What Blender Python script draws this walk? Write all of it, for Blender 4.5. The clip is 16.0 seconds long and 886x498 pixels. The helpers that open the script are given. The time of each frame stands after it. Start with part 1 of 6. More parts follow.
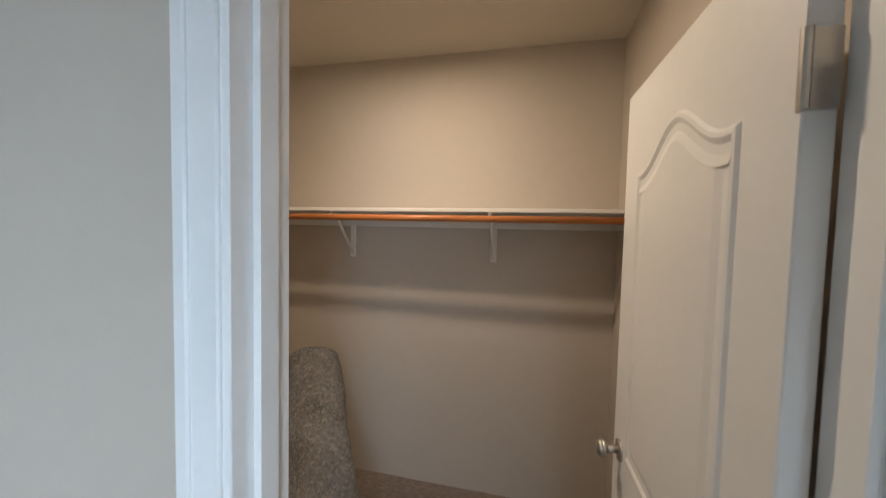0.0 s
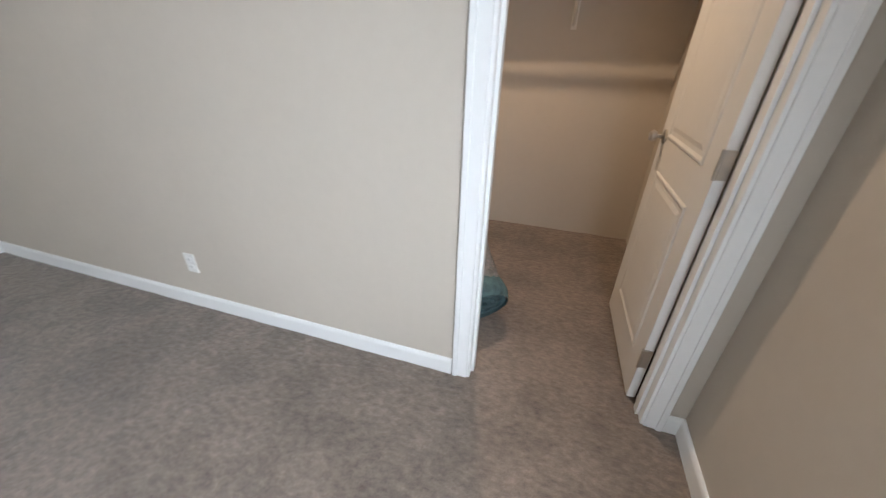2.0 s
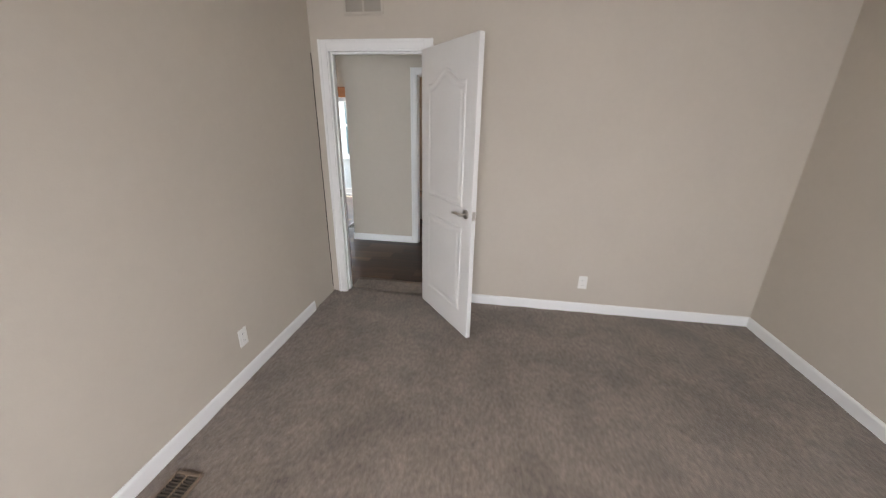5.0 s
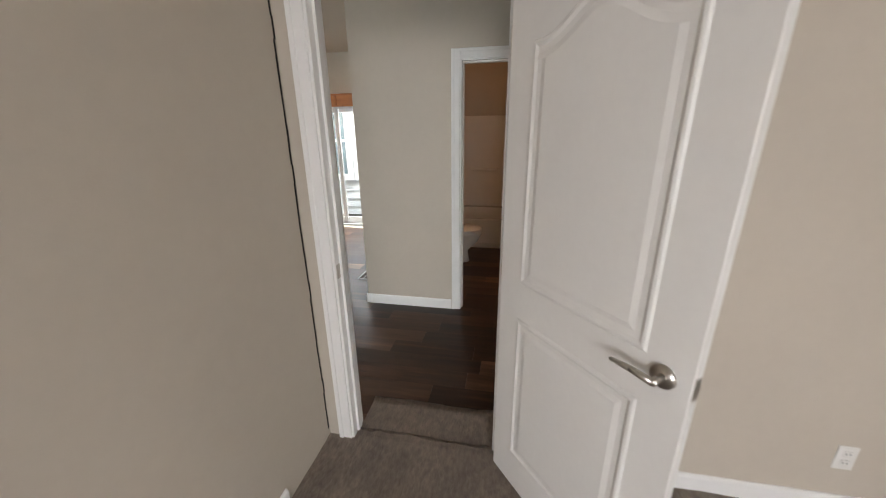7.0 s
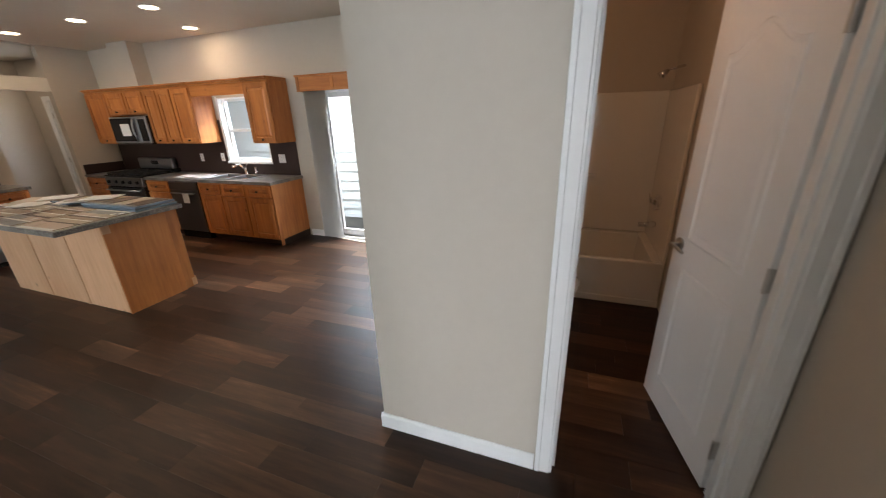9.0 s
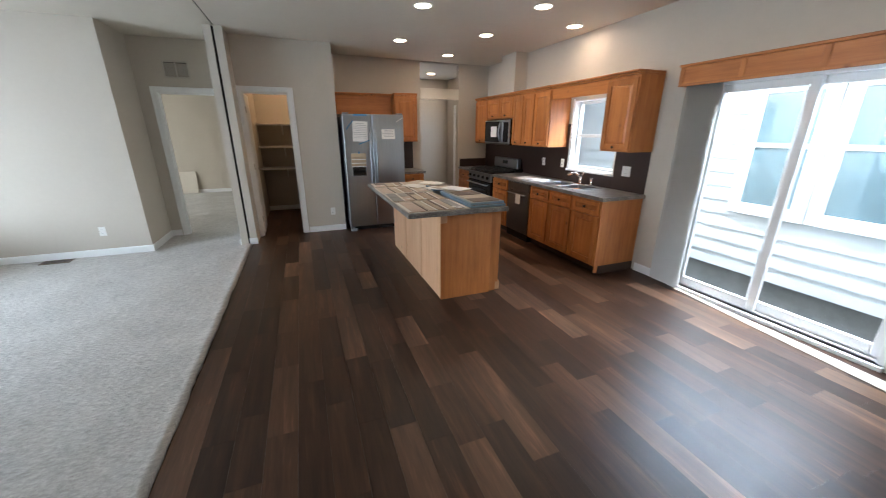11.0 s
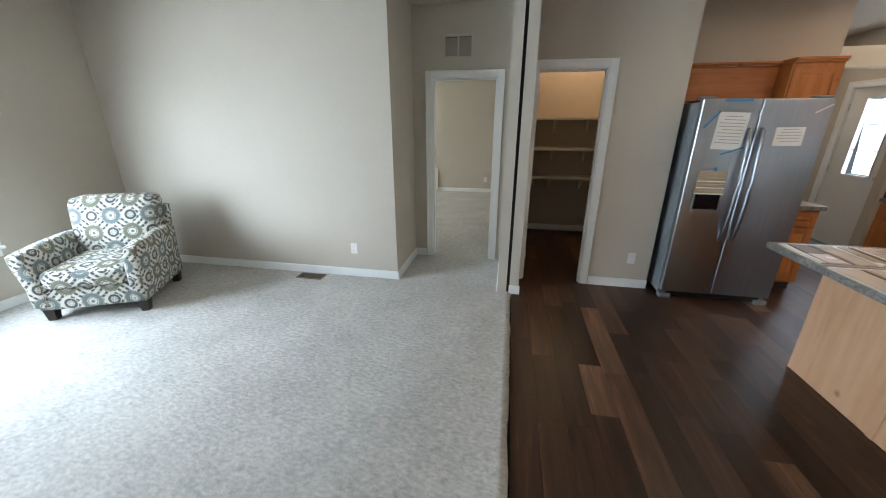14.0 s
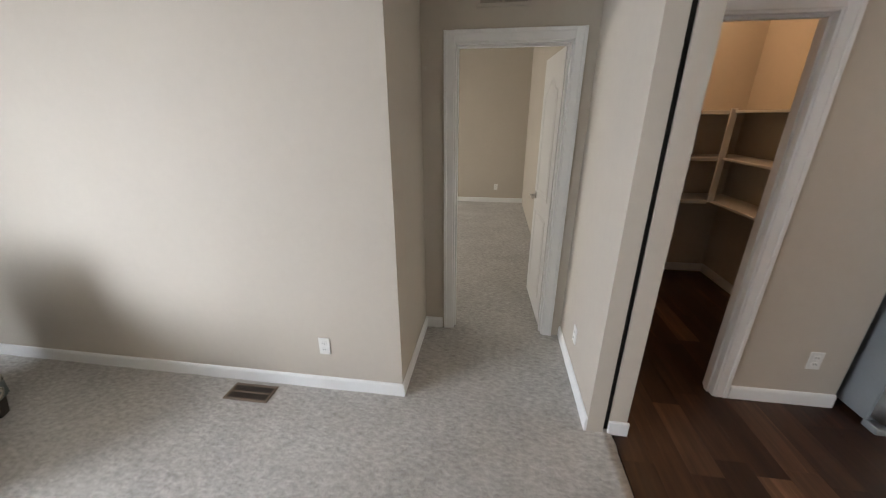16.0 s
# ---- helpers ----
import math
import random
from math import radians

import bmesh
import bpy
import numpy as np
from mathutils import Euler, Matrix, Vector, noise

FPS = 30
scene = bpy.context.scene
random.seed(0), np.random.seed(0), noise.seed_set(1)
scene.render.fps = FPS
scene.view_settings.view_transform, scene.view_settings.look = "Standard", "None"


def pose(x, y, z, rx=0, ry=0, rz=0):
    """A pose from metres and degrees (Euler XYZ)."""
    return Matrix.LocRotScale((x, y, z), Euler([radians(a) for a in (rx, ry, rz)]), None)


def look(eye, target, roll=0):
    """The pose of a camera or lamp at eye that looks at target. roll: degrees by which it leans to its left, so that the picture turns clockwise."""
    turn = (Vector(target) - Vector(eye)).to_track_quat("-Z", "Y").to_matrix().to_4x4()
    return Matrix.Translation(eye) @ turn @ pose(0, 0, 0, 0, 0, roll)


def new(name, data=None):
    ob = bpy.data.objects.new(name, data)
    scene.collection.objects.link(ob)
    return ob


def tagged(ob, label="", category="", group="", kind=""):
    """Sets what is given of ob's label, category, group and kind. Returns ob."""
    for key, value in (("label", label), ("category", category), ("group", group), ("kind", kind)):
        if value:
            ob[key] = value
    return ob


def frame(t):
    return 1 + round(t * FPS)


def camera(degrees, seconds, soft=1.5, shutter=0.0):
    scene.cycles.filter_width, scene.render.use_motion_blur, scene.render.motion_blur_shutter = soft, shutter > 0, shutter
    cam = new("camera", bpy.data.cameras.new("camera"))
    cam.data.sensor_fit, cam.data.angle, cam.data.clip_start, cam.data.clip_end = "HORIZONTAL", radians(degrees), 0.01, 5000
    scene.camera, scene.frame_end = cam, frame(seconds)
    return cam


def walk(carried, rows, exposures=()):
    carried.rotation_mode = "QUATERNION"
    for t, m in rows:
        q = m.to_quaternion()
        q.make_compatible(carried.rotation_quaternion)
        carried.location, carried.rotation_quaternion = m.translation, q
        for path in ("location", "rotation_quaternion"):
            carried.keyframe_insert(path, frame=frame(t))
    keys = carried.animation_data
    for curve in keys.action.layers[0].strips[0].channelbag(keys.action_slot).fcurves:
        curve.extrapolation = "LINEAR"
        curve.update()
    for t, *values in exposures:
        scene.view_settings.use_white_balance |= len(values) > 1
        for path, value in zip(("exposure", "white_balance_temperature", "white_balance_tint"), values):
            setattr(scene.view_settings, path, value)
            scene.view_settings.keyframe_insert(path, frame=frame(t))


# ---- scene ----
cam = camera(102.6, 16.0, soft=1.0, shutter=0.25)
PATH = [
    (0, (-3.724, -8.999, 1.610), (-3.259, -10.941, 1.513), 1.3),
    (0.4, (-3.732, -8.894, 1.490), (-3.332, -10.826, 1.163), 1.4),
    (1, (-3.765, -8.699, 1.313), (-3.378, -10.533, 0.617), 1.3),
    (1.5, (-3.68, -8.484, 1.282), (-3.319, -10.21, 0.339), 1.3),
    (2, (-3.564, -8.262, 1.294), (-3.042, -9.929, 0.32), 1.4),
    (2.5, (-3.524, -8.007, 1.317), (-2.578, -9.473, 0.34), 0.6),
    (3, (-3.463, -7.804, 1.311), (-2.165, -8.967, 0.329), 0.7),
    (3.5, (-3.398, -7.632, 1.333), (-1.81, -8.348, 0.351), 0.8),
    (4, (-3.237, -7.488, 1.404), (-1.526, -7.775, 0.411), 1.0),
    (4.5, (-3.042, -7.424, 1.531), (-1.266, -7.364, 0.613), 1.0),
    (5, (-2.856, -7.268, 1.548), (-0.996, -7.001, 0.861), 1.1),
    (5.2, (-2.773, -7.205, 1.558), (-0.894, -6.889, 0.948), 1.1),
    (7.3, (-1.074, -6.633, 1.518), (0.787, -6.272, 0.882), -1.0),
    (7.5, (-0.898, -6.589, 1.539), (0.959, -6.229, 0.888), -1.0),
    (8, (-0.488, -6.44, 1.574), (1.357, -6.07, 0.899), -1.1),
    (8.2, (-0.334, -6.41, 1.581), (1.503, -6.023, 0.892), -1.4),
    (10.3, (0.76, -5.875, 1.515), (1.921, -4.374, 0.885), 0.0),
    (10.5, (0.78, -5.791, 1.503), (1.776, -4.172, 0.88), 0.1),
    (11, (0.803, -5.546, 1.512), (1.484, -3.773, 0.884), 0.1),
    (11.5, (0.818, -5.215, 1.478), (1.251, -3.367, 0.849), 0.1),
    (12, (0.676, -4.898, 1.5), (0.798, -3.007, 0.859), 0.4),
    (12.5, (0.496, -4.589, 1.55), (0.38, -2.702, 0.897), 0.3),
    (13, (0.391, -4.129, 1.593), (0.113, -2.264, 0.927), 0.2),
    (13.5, (0.121, -3.762, 1.595), (-0.222, -1.909, 0.927), 0.3),
    (14, (-0.081, -3.313, 1.563), (-0.422, -1.458, 0.896), 0.2),
    (14.5, (-0.285, -2.916, 1.605), (-0.631, -1.067, 0.927), 0.1),
    (15, (-0.485, -2.588, 1.621), (-0.799, -0.732, 0.945), 0.0),
    (15.5, (-0.581, -2.139, 1.628), (-0.867, -0.286, 0.932), 0.1),
    (16, (-0.689, -1.672, 1.615), (-0.952, 0.18, 0.906), -0.1),
]
EXPOSURES = [(0.0, -0.46, 5500, 6), (1.0, -0.36, 6000, 9), (1.6, -0.14, 6100, 12), (3.0, -0.05, 5950, 10), (4.0, -0.15, 6600, 18), (5.0, -0.2, 6750, 17), (7.3, -0.2, 7100, 17), (8.2, -0.15, 7050, 17), (10.3, 0.42, 5800, 13), (11.5, 0.24, 6000, 13), (12.5, 0.32, 5800, 9), (13.5, 0.2, 5850, 8), (14.5, 0.22, 6150, 15), (16.0, 0.1, 6600, 20)]
walk(cam, [(t, look(eye, target, roll)) for t, eye, target, roll in PATH], EXPOSURES)

# ---- world and light ----
world = bpy.data.worlds.new("world")
scene.world = world
world.use_nodes = True
wn = world.node_tree
sky = wn.nodes.new("ShaderNodeTexSky")
sky.sky_type = "NISHITA"
sky.sun_disc = False
SUN_EL, SUN_AZ = 80.0, 105.0            # degrees; azimuth clockwise from north (+y)
sky.sun_elevation = radians(SUN_EL)
sky.sun_rotation = radians(SUN_AZ)
wn.links.new(sky.outputs[0], wn.nodes["Background"].inputs[0])
wn.nodes["Background"].inputs[1].default_value = 0.15
sun_data = bpy.data.lights.new("sun", "SUN")
sun_data.energy, sun_data.angle, sun_data.color = 4.4, radians(0.6), (1.0, 0.95, 0.87)
sun = new("sun", sun_data)
sdir = Vector((math.sin(radians(SUN_AZ)) * math.cos(radians(SUN_EL)), math.cos(radians(SUN_AZ)) * math.cos(radians(SUN_EL)), math.sin(radians(SUN_EL))))
sun.matrix_world = look(sdir * 30, (0, 0, 0))


def window_light(name, eye, target, w, h, watts, colour=(0.86, 0.94, 1.0)):
    """Sky light that enters through an opening."""
    d = bpy.data.lights.new(name, "AREA")
    d.shape, d.size, d.size_y, d.energy, d.color = "RECTANGLE", w, h, watts, colour
    ob = new(name, d)
    ob.matrix_world = look(eye, target)
    return ob


# ---- plan ----
EAST, WEST, WEST_BED = 4.24, -4.38, -4.20  # inner faces of the long walls
RIDGE, SLOPE = 2.70, 0.006                # ceiling height over the marriage line, fall per metre
LIV_N = 0.0                              # living room's north wall
HALL_X, HALL_N = -1.175, 0.78            # alcove before the far bedroom
PAN_N = 0.26                             # pantry front
KIT_N = 1.02                             # kitchen's north wall
BED_N, BED_S = -5.82, -9.33              # bedroom walls
CLO_N, CLO_S = -9.44, -11.13             # closet
STUB_X, STUB_N = 1.505, -5.434           # bath wall
HALL_S = -7.03                           # south end of the passage


def zc(x):
    return RIDGE - SLOPE * abs(x)


# added area lamp, unseen, for sky between the houses above slider and kitchen window
window_light("sky_fill_between_houses", (EAST + 0.85, -3.2, 2.56), (EAST - 1.9, -3.2, 0.0), 3.4, 0.7, 345, (0.80, 0.92, 1.0))
window_light("sky_living", (WEST - 0.16, -2.25, 1.25), (-2.2, -2.25, 0.1), 2.0, 1.35, 140, (0.80, 0.935, 1.0))
window_light("sky_bedroom", (WEST_BED - 0.16, -7.5, 1.4), (-2.9, -7.5, 0.15), 1.4, 1.2, 120)
window_light("sky_far_bedroom", (WEST - 0.16, 3.4, 1.4), (-1.5, 3.4, 0.2), 1.8, 1.2, 48, (0.97, 1.0, 0.88))
window_light("sky_south_bedroom", (EAST + 0.16, -9.0, 1.4), (0, -9.0, 0.2), 1.2, 1.2, 40)
window_light("sky_utility_door", (EAST + 0.10, 2.185, 1.41), (0, 2.185, 1.0), 0.37, 0.9, 9)


# ---- materials ----
def material(name, rough=0.6, metal=0.0, spec=0.5):
    m = bpy.data.materials.new(name)
    m.use_nodes = True
    b = m.node_tree.nodes["Principled BSDF"]
    b.inputs["Roughness"].default_value, b.inputs["Metallic"].default_value, b.inputs["Specular IOR Level"].default_value = rough, metal, spec
    return m, m.node_tree, b


def coords(nt, scale=(1, 1, 1), rot=(0, 0, 0)):
    tc, mp = nt.nodes.new("ShaderNodeTexCoord"), nt.nodes.new("ShaderNodeMapping")
    mp.inputs["Scale"].default_value, mp.inputs["Rotation"].default_value = scale, rot
    nt.links.new(tc.outputs["Object"], mp.inputs["Vector"])
    return mp.outputs["Vector"]


def noise_tex(nt, vec, scale, detail=3.0, rough=0.55):
    n = nt.nodes.new("ShaderNodeTexNoise")
    n.inputs["Scale"].default_value, n.inputs["Detail"].default_value, n.inputs["Roughness"].default_value = scale, detail, rough
    nt.links.new(vec, n.inputs["Vector"])
    return n.outputs["Fac"]


def ramp(nt, fac, stops):
    r = nt.nodes.new("ShaderNodeValToRGB")
    e = r.color_ramp.elements
    while len(e) < len(stops):
        e.new(0.5)
    for el, (p, c) in zip(e, stops):
        el.position, el.color = p, (*c, 1)
    nt.links.new(fac, r.inputs["Fac"])
    return r.outputs["Color"]


def mix(nt, fac, a, b, kind="MIX"):
    n = nt.nodes.new("ShaderNodeMix")
    n.data_type, n.blend_type = "RGBA", kind
    for sock, v in (("Factor", fac), ("A", a), ("B", b)):
        s = [i for i in n.inputs if i.name == sock and i.enabled][0]
        if isinstance(v, (int, float)):
            s.default_value = v
        elif isinstance(v, tuple):
            s.default_value = (*v, 1)
        else:
            nt.links.new(v, s)
    return [o for o in n.outputs if o.enabled][0]


def bump(nt, b, height, strength=0.2, dist=0.002):
    n = nt.nodes.new("ShaderNodeBump")
    n.inputs["Strength"].default_value, n.inputs["Distance"].default_value = strength, dist
    nt.links.new(height, n.inputs["Height"])
    nt.links.new(n.outputs["Normal"], b.inputs["Normal"])


def simple(name, colour, rough=0.5, metal=0.0, vary=0.06, scale=6.0, bump_scale=0.0, bump_strength=0.15, bump_dist=0.001, spec=0.5):
    """A plain surface: broad and fine variation of its colour, uneven gloss and, if wanted, a fine relief."""
    m, nt, b = material(name, rough, metal, spec)
    v = coords(nt)
    f = mix(nt, 0.35, noise_tex(nt, v, scale, 4), noise_tex(nt, v, scale * 14, 2))
    lo = tuple(c * (1 - vary) for c in colour)
    hi = tuple(min(1, c * (1 + vary)) for c in colour)
    nt.links.new(ramp(nt, f, [(0.3, lo), (0.7, hi)]), b.inputs["Base Color"])
    r = nt.nodes.new("ShaderNodeMapRange")
    r.inputs["To Min"].default_value, r.inputs["To Max"].default_value = rough * 0.88, min(1, rough * 1.12)
    nt.links.new(noise_tex(nt, v, scale * 3, 3), r.inputs["Value"])
    nt.links.new(r.outputs[0], b.inputs["Roughness"])
    if bump_scale:
        bump(nt, b, noise_tex(nt, v, bump_scale, 4), bump_strength, bump_dist)
    return m


def glass_material():
    m, nt, b = material("window_glass", 0.02)
    b.inputs["Base Color"].default_value = (0.97, 0.99, 1, 1)
    b.inputs["Transmission Weight"].default_value = 1.0
    b.inputs["IOR"].default_value = 1.2
    return m


M_WALL = simple("wall_paint_tan", (0.53, 0.475, 0.405), 0.72, vary=0.03, scale=1.6, bump_scale=120, bump_strength=0.25, bump_dist=0.0015, spec=0.35)
M_CEIL = simple("ceiling_paint", (0.62, 0.56, 0.47), 0.8, vary=0.03, scale=1.2, bump_scale=90, bump_strength=0.3, bump_dist=0.002)
M_TRIM = simple("white_trim_paint", (0.83, 0.83, 0.82), 0.38, vary=0.02, scale=5)
M_DOOR = simple("white_door_paint", (0.78, 0.77, 0.75), 0.42, vary=0.025, scale=3, bump_scale=260, bump_strength=0.12)
M_GLASS = glass_material()


# ---- mesh helpers ----
def thing(name, label, category, group="", kind="", at=(0, 0, 0), turn=0.0):
    ob = new(name)
    ob.empty_display_size = 0.1
    ob.matrix_world = pose(*at, 0, 0, turn)
    return tagged(ob, label, category, group, kind)


def mesh_object(name, bm, mat, parent=None, smooth=False):
    me = bpy.data.meshes.new(name)
    bm.normal_update()
    bm.to_mesh(me)
    bm.free()
    for m in (mat if isinstance(mat, (list, tuple)) else [mat]):
        me.materials.append(m)
    if smooth:
        me.polygons.foreach_set("use_smooth", [True] * len(me.polygons))
    ob = new(name, me)
    if parent:
        ob.parent = parent
    return ob


def part(name, bm, mat, parent, label="", smooth=False):
    return tagged(mesh_object(name, bm, mat, parent, smooth), label)


def solid(name, bm, mat, label, category, group="", kind="", smooth=False):
    return tagged(mesh_object(name, bm, mat, None, smooth), label, category, group, kind)


def block(x0, x1, y0, y1, z0, z1, bev=0.0, bm=None, seg=1, top=None):
    """A box, its edges rounded by bev; top(x): its upper face's height where it slopes."""
    own = bm is None
    b = bmesh.new()
    x0, x1, y0, y1, z0, z1 = min(x0, x1), max(x0, x1), min(y0, y1), max(y0, y1), min(z0, z1), max(z0, z1)
    v = [b.verts.new((x, y, (top(x) if top and z == z1 else z))) for z in (z0, z1) for y in (y0, y1) for x in (x0, x1)]
    for f in ((0, 2, 3, 1), (4, 5, 7, 6), (0, 1, 5, 4), (2, 6, 7, 3), (0, 4, 6, 2), (1, 3, 7, 5)):
        b.faces.new([v[i] for i in f])
    if bev:
        bmesh.ops.bevel(b, geom=list(b.edges), offset=bev, segments=seg, affect="EDGES", profile=0.6)
    return b if own else merge(bm, b)


def merge(bm, other):
    me = bpy.data.meshes.new("tmp")
    other.to_mesh(me)
    other.free()
    bm.from_mesh(me)
    bpy.data.meshes.remove(me)
    return bm


def joined(*boxes, bev=0.0):
    bm = bmesh.new()
    for b in boxes:
        block(*b, bev=bev, bm=bm)
    return bm


def rod(p, q, r, n=12, r2=None, bm=None, caps=True):
    b = bmesh.new()
    p, q = Vector(p), Vector(q)
    d = q - p
    bmesh.ops.create_cone(b, cap_ends=caps, segments=n, radius1=r, radius2=r if r2 is None else r2, depth=d.length)
    b.transform(Matrix.Translation((p + q) / 2) @ d.to_track_quat("Z", "Y").to_matrix().to_4x4())
    return b if bm is None else merge(bm, b)


def tube(pts, r, n=12):
    """A round bar along a line of points."""
    bm = bmesh.new()
    pts = [Vector(p) for p in pts]
    rows = []
    for i, p in enumerate(pts):
        d = (pts[min(i + 1, len(pts) - 1)] - pts[max(i - 1, 0)]).normalized()
        q = d.to_track_quat("Z", "X").to_matrix()
        rows.append([bm.verts.new(p + q @ Vector((r * math.cos(k * math.tau / n), r * math.sin(k * math.tau / n), 0))) for k in range(n)])
    for r0, r1 in zip(rows, rows[1:]):
        for k in range(n):
            bm.faces.new((r0[k], r0[(k + 1) % n], r1[(k + 1) % n], r1[k]))
    bm.faces.new(rows[0][::-1])
    bm.faces.new(rows[-1])
    return bm


def wall(name, axis, face, back, lo, hi, openings=(), top=None, z1=None, label="", mat=None):
    """A wall between face and back along an axis, from lo to hi; openings: (lo, hi, sill, head)."""
    bm = bmesh.new()
    spans, at = [], lo
    for a, b, s, h in sorted(openings):
        spans += [(at, a, 0, None), (a, b, h, None)]
        if s > 0:
            spans.append((a, b, -0.02, s))
        at = b
    spans.append((at, hi, 0, None))
    for a, b, z0, z in spans:
        if b - a < 0.001:
            continue
        z0 = z0 if z0 else -0.02
        t = (lambda x: zc(x) + 0.03) if z is None and z1 is None else None
        zz = z if z is not None else (z1 or 3.0)
        if axis == "x":
            block(a, b, face, back, z0, zz, bm=bm, top=t)
        else:
            block(face, back, a, b, z0, zz, bm=bm, top=t)
    return solid(name, bm, mat or M_WALL, label or "tan painted drywall wall with light texture", "wall", kind="structure")


# ---- structure ----
WT = 0.11
wall("wall_east", "y", EAST, EAST + 0.15, -11.4, 5.7, [(-9.6, -8.4, 0.8, 2.0), (-4.74, -3.20, 0.03, 1.94), (-2.24, -1.46, 1.03, 1.90), (1.75, 2.62, 0.0, 2.03)])
wall("wall_west_living", "y", WEST, WEST - 0.15, BED_N + 0.05, 5.7, [(-3.30, -1.20, 0.55, 1.96), (2.4, 4.4, 0.75, 2.0)])
wall("wall_west_bedroom", "y", WEST_BED, WEST_BED - 0.15, -11.4, BED_N + 0.05, [(-8.2, -6.8, 0.75, 2.0)])
wall("wall_south", "x", -11.3, -11.42, WEST_BED, EAST)
wall("wall_north", "x", 5.27, 5.39, WEST, EAST)
wall("wall_living_north", "x", LIV_N, LIV_N + WT, WEST, HALL_X)
wall("wall_alcove_west", "y", HALL_X, HALL_X - WT, LIV_N + WT, HALL_N + WT)
wall("wall_alcove_north", "x", HALL_N, HALL_N + WT, HALL_X, -0.125, [(-0.97, -0.25, 0, 2.03)])
wall("wall_marriage_west_half", "y", -0.125, -0.040, -0.12, 5.6)
wall("wall_marriage_east_half", "y", -0.012, 0.075, -0.115, 5.6)
wall("wall_pantry_front", "x", PAN_N, PAN_N + 0.10, 0.075, 1.34, [(0.105, 0.715, 0, 2.03)])
wall("wall_fridge_side", "y", 1.34, 1.25, PAN_N + 0.10, KIT_N + WT)
wall("wall_pantry_east", "y", 1.62, 1.72, KIT_N + WT, 5.6)
wall("wall_pantry_back", "x", 2.26, 2.36, 0.075, 1.62)
wall("wall_kitchen_north", "x", KIT_N, KIT_N + WT, 1.25, EAST, [(2.88, 3.63, 0, 2.66)])
wall("wall_utility_north", "x", 3.12, 3.22, 1.72, EAST)
wall("wall_bedroom_north", "x", BED_N, BED_N + WT, WEST, 0.0)
wall("wall_bedroom_east", "y", 0.0, 0.11, CLO_N, BED_N + WT, [(-6.70, -5.94, 0, 2.03)])
wall("wall_bedroom_south", "x", BED_S - 0.05, BED_S - 0.16, WEST_BED, 0.0, [(-4.078, -3.335, 0, 2.03)])
wall("wall_closet_back", "x", CLO_S, CLO_S - 0.1, WEST_BED, EAST)
wall("wall_closet_east", "y", -1.6, -1.5, CLO_S, CLO_N)
wall("wall_bath_west", "y", STUB_X, STUB_X + WT, HALL_S - 0.12, STUB_N, [(-6.96, -6.29, 0, 2.03)])
wall("wall_bath_north", "x", STUB_N, STUB_N - WT, STUB_X + WT, EAST)
wall("wall_bath_south", "x", -7.05, -7.15, STUB_X + WT, EAST)
wall("wall_passage_south", "x", HALL_S, HALL_S - WT, 0.11, STUB_X, [(0.18, 0.86, 0, 2.03)])
# lintel across the open transom over the utility opening
solid("header_beam", block(2.88, 3.63, KIT_N - 0.004, KIT_N + WT + 0.004, 2.07, 2.25, 0.003), simple("header_paint", (0.66, 0.62, 0.55), 0.6, vary=0.02), "pale painted header beam across the utility opening", "beam", kind="structure")
M_DARK = simple("dark_void", (0.012, 0.010, 0.009), 0.9)
solid("wall_gap_filler", block(-0.040, -0.012, -0.10, 5.26, -0.02, 2.69), M_DARK, "dark unfinished gap between the two wall halves", "gap", kind="structure")


def carpet_material(name, dark, light, marks=0.0):
    """Cut pile: twisted tufts, fine yarn and, where walked on, soft brushed patches."""
    m, nt, b = material(name, 0.97, 0, 0.08)
    v = coords(nt)
    streak = coords(nt, (27, 52, 40), (0, 0, 0.55))
    broad = noise_tex(nt, v, 1.3, 4, 0.6)
    tuft = noise_tex(nt, streak, 1.0, 3, 0.6)
    fine = noise_tex(nt, v, 210, 3, 0.65)
    mid = noise_tex(nt, v, 17, 5, 0.72)
    f = mix(nt, 0.62, mix(nt, 0.5, broad, mid), mix(nt, 0.35, tuft, fine))
    col = ramp(nt, f, [(0.38, dark), (0.5, tuple((p + q) / 2 for p, q in zip(dark, light))), (0.61, light)])
    if marks:
        patch = ramp(nt, noise_tex(nt, v, 3.1, 6, 0.68), [(0.40, (1 - marks,) * 3), (0.56, (1.0,) * 3), (0.68, (1.0,) * 3)])
        col = mix(nt, 1.0, col, patch, "MULTIPLY")
    nt.links.new(col, b.inputs["Base Color"])
    bump(nt, b, mix(nt, 0.35, tuft, mix(nt, 0.5, fine, mid)), 0.85, 0.011)
    b.inputs["Sheen Weight"].default_value = 0.25
    b.inputs["Sheen Roughness"].default_value = 0.6
    return m


M_CARPET = carpet_material("carpet_grey", (0.31, 0.29, 0.268), (0.615, 0.59, 0.56), 0.10)
M_CARPET_TAN = carpet_material("carpet_taupe", (0.132, 0.099, 0.077), (0.272, 0.214, 0.171), 0.24)


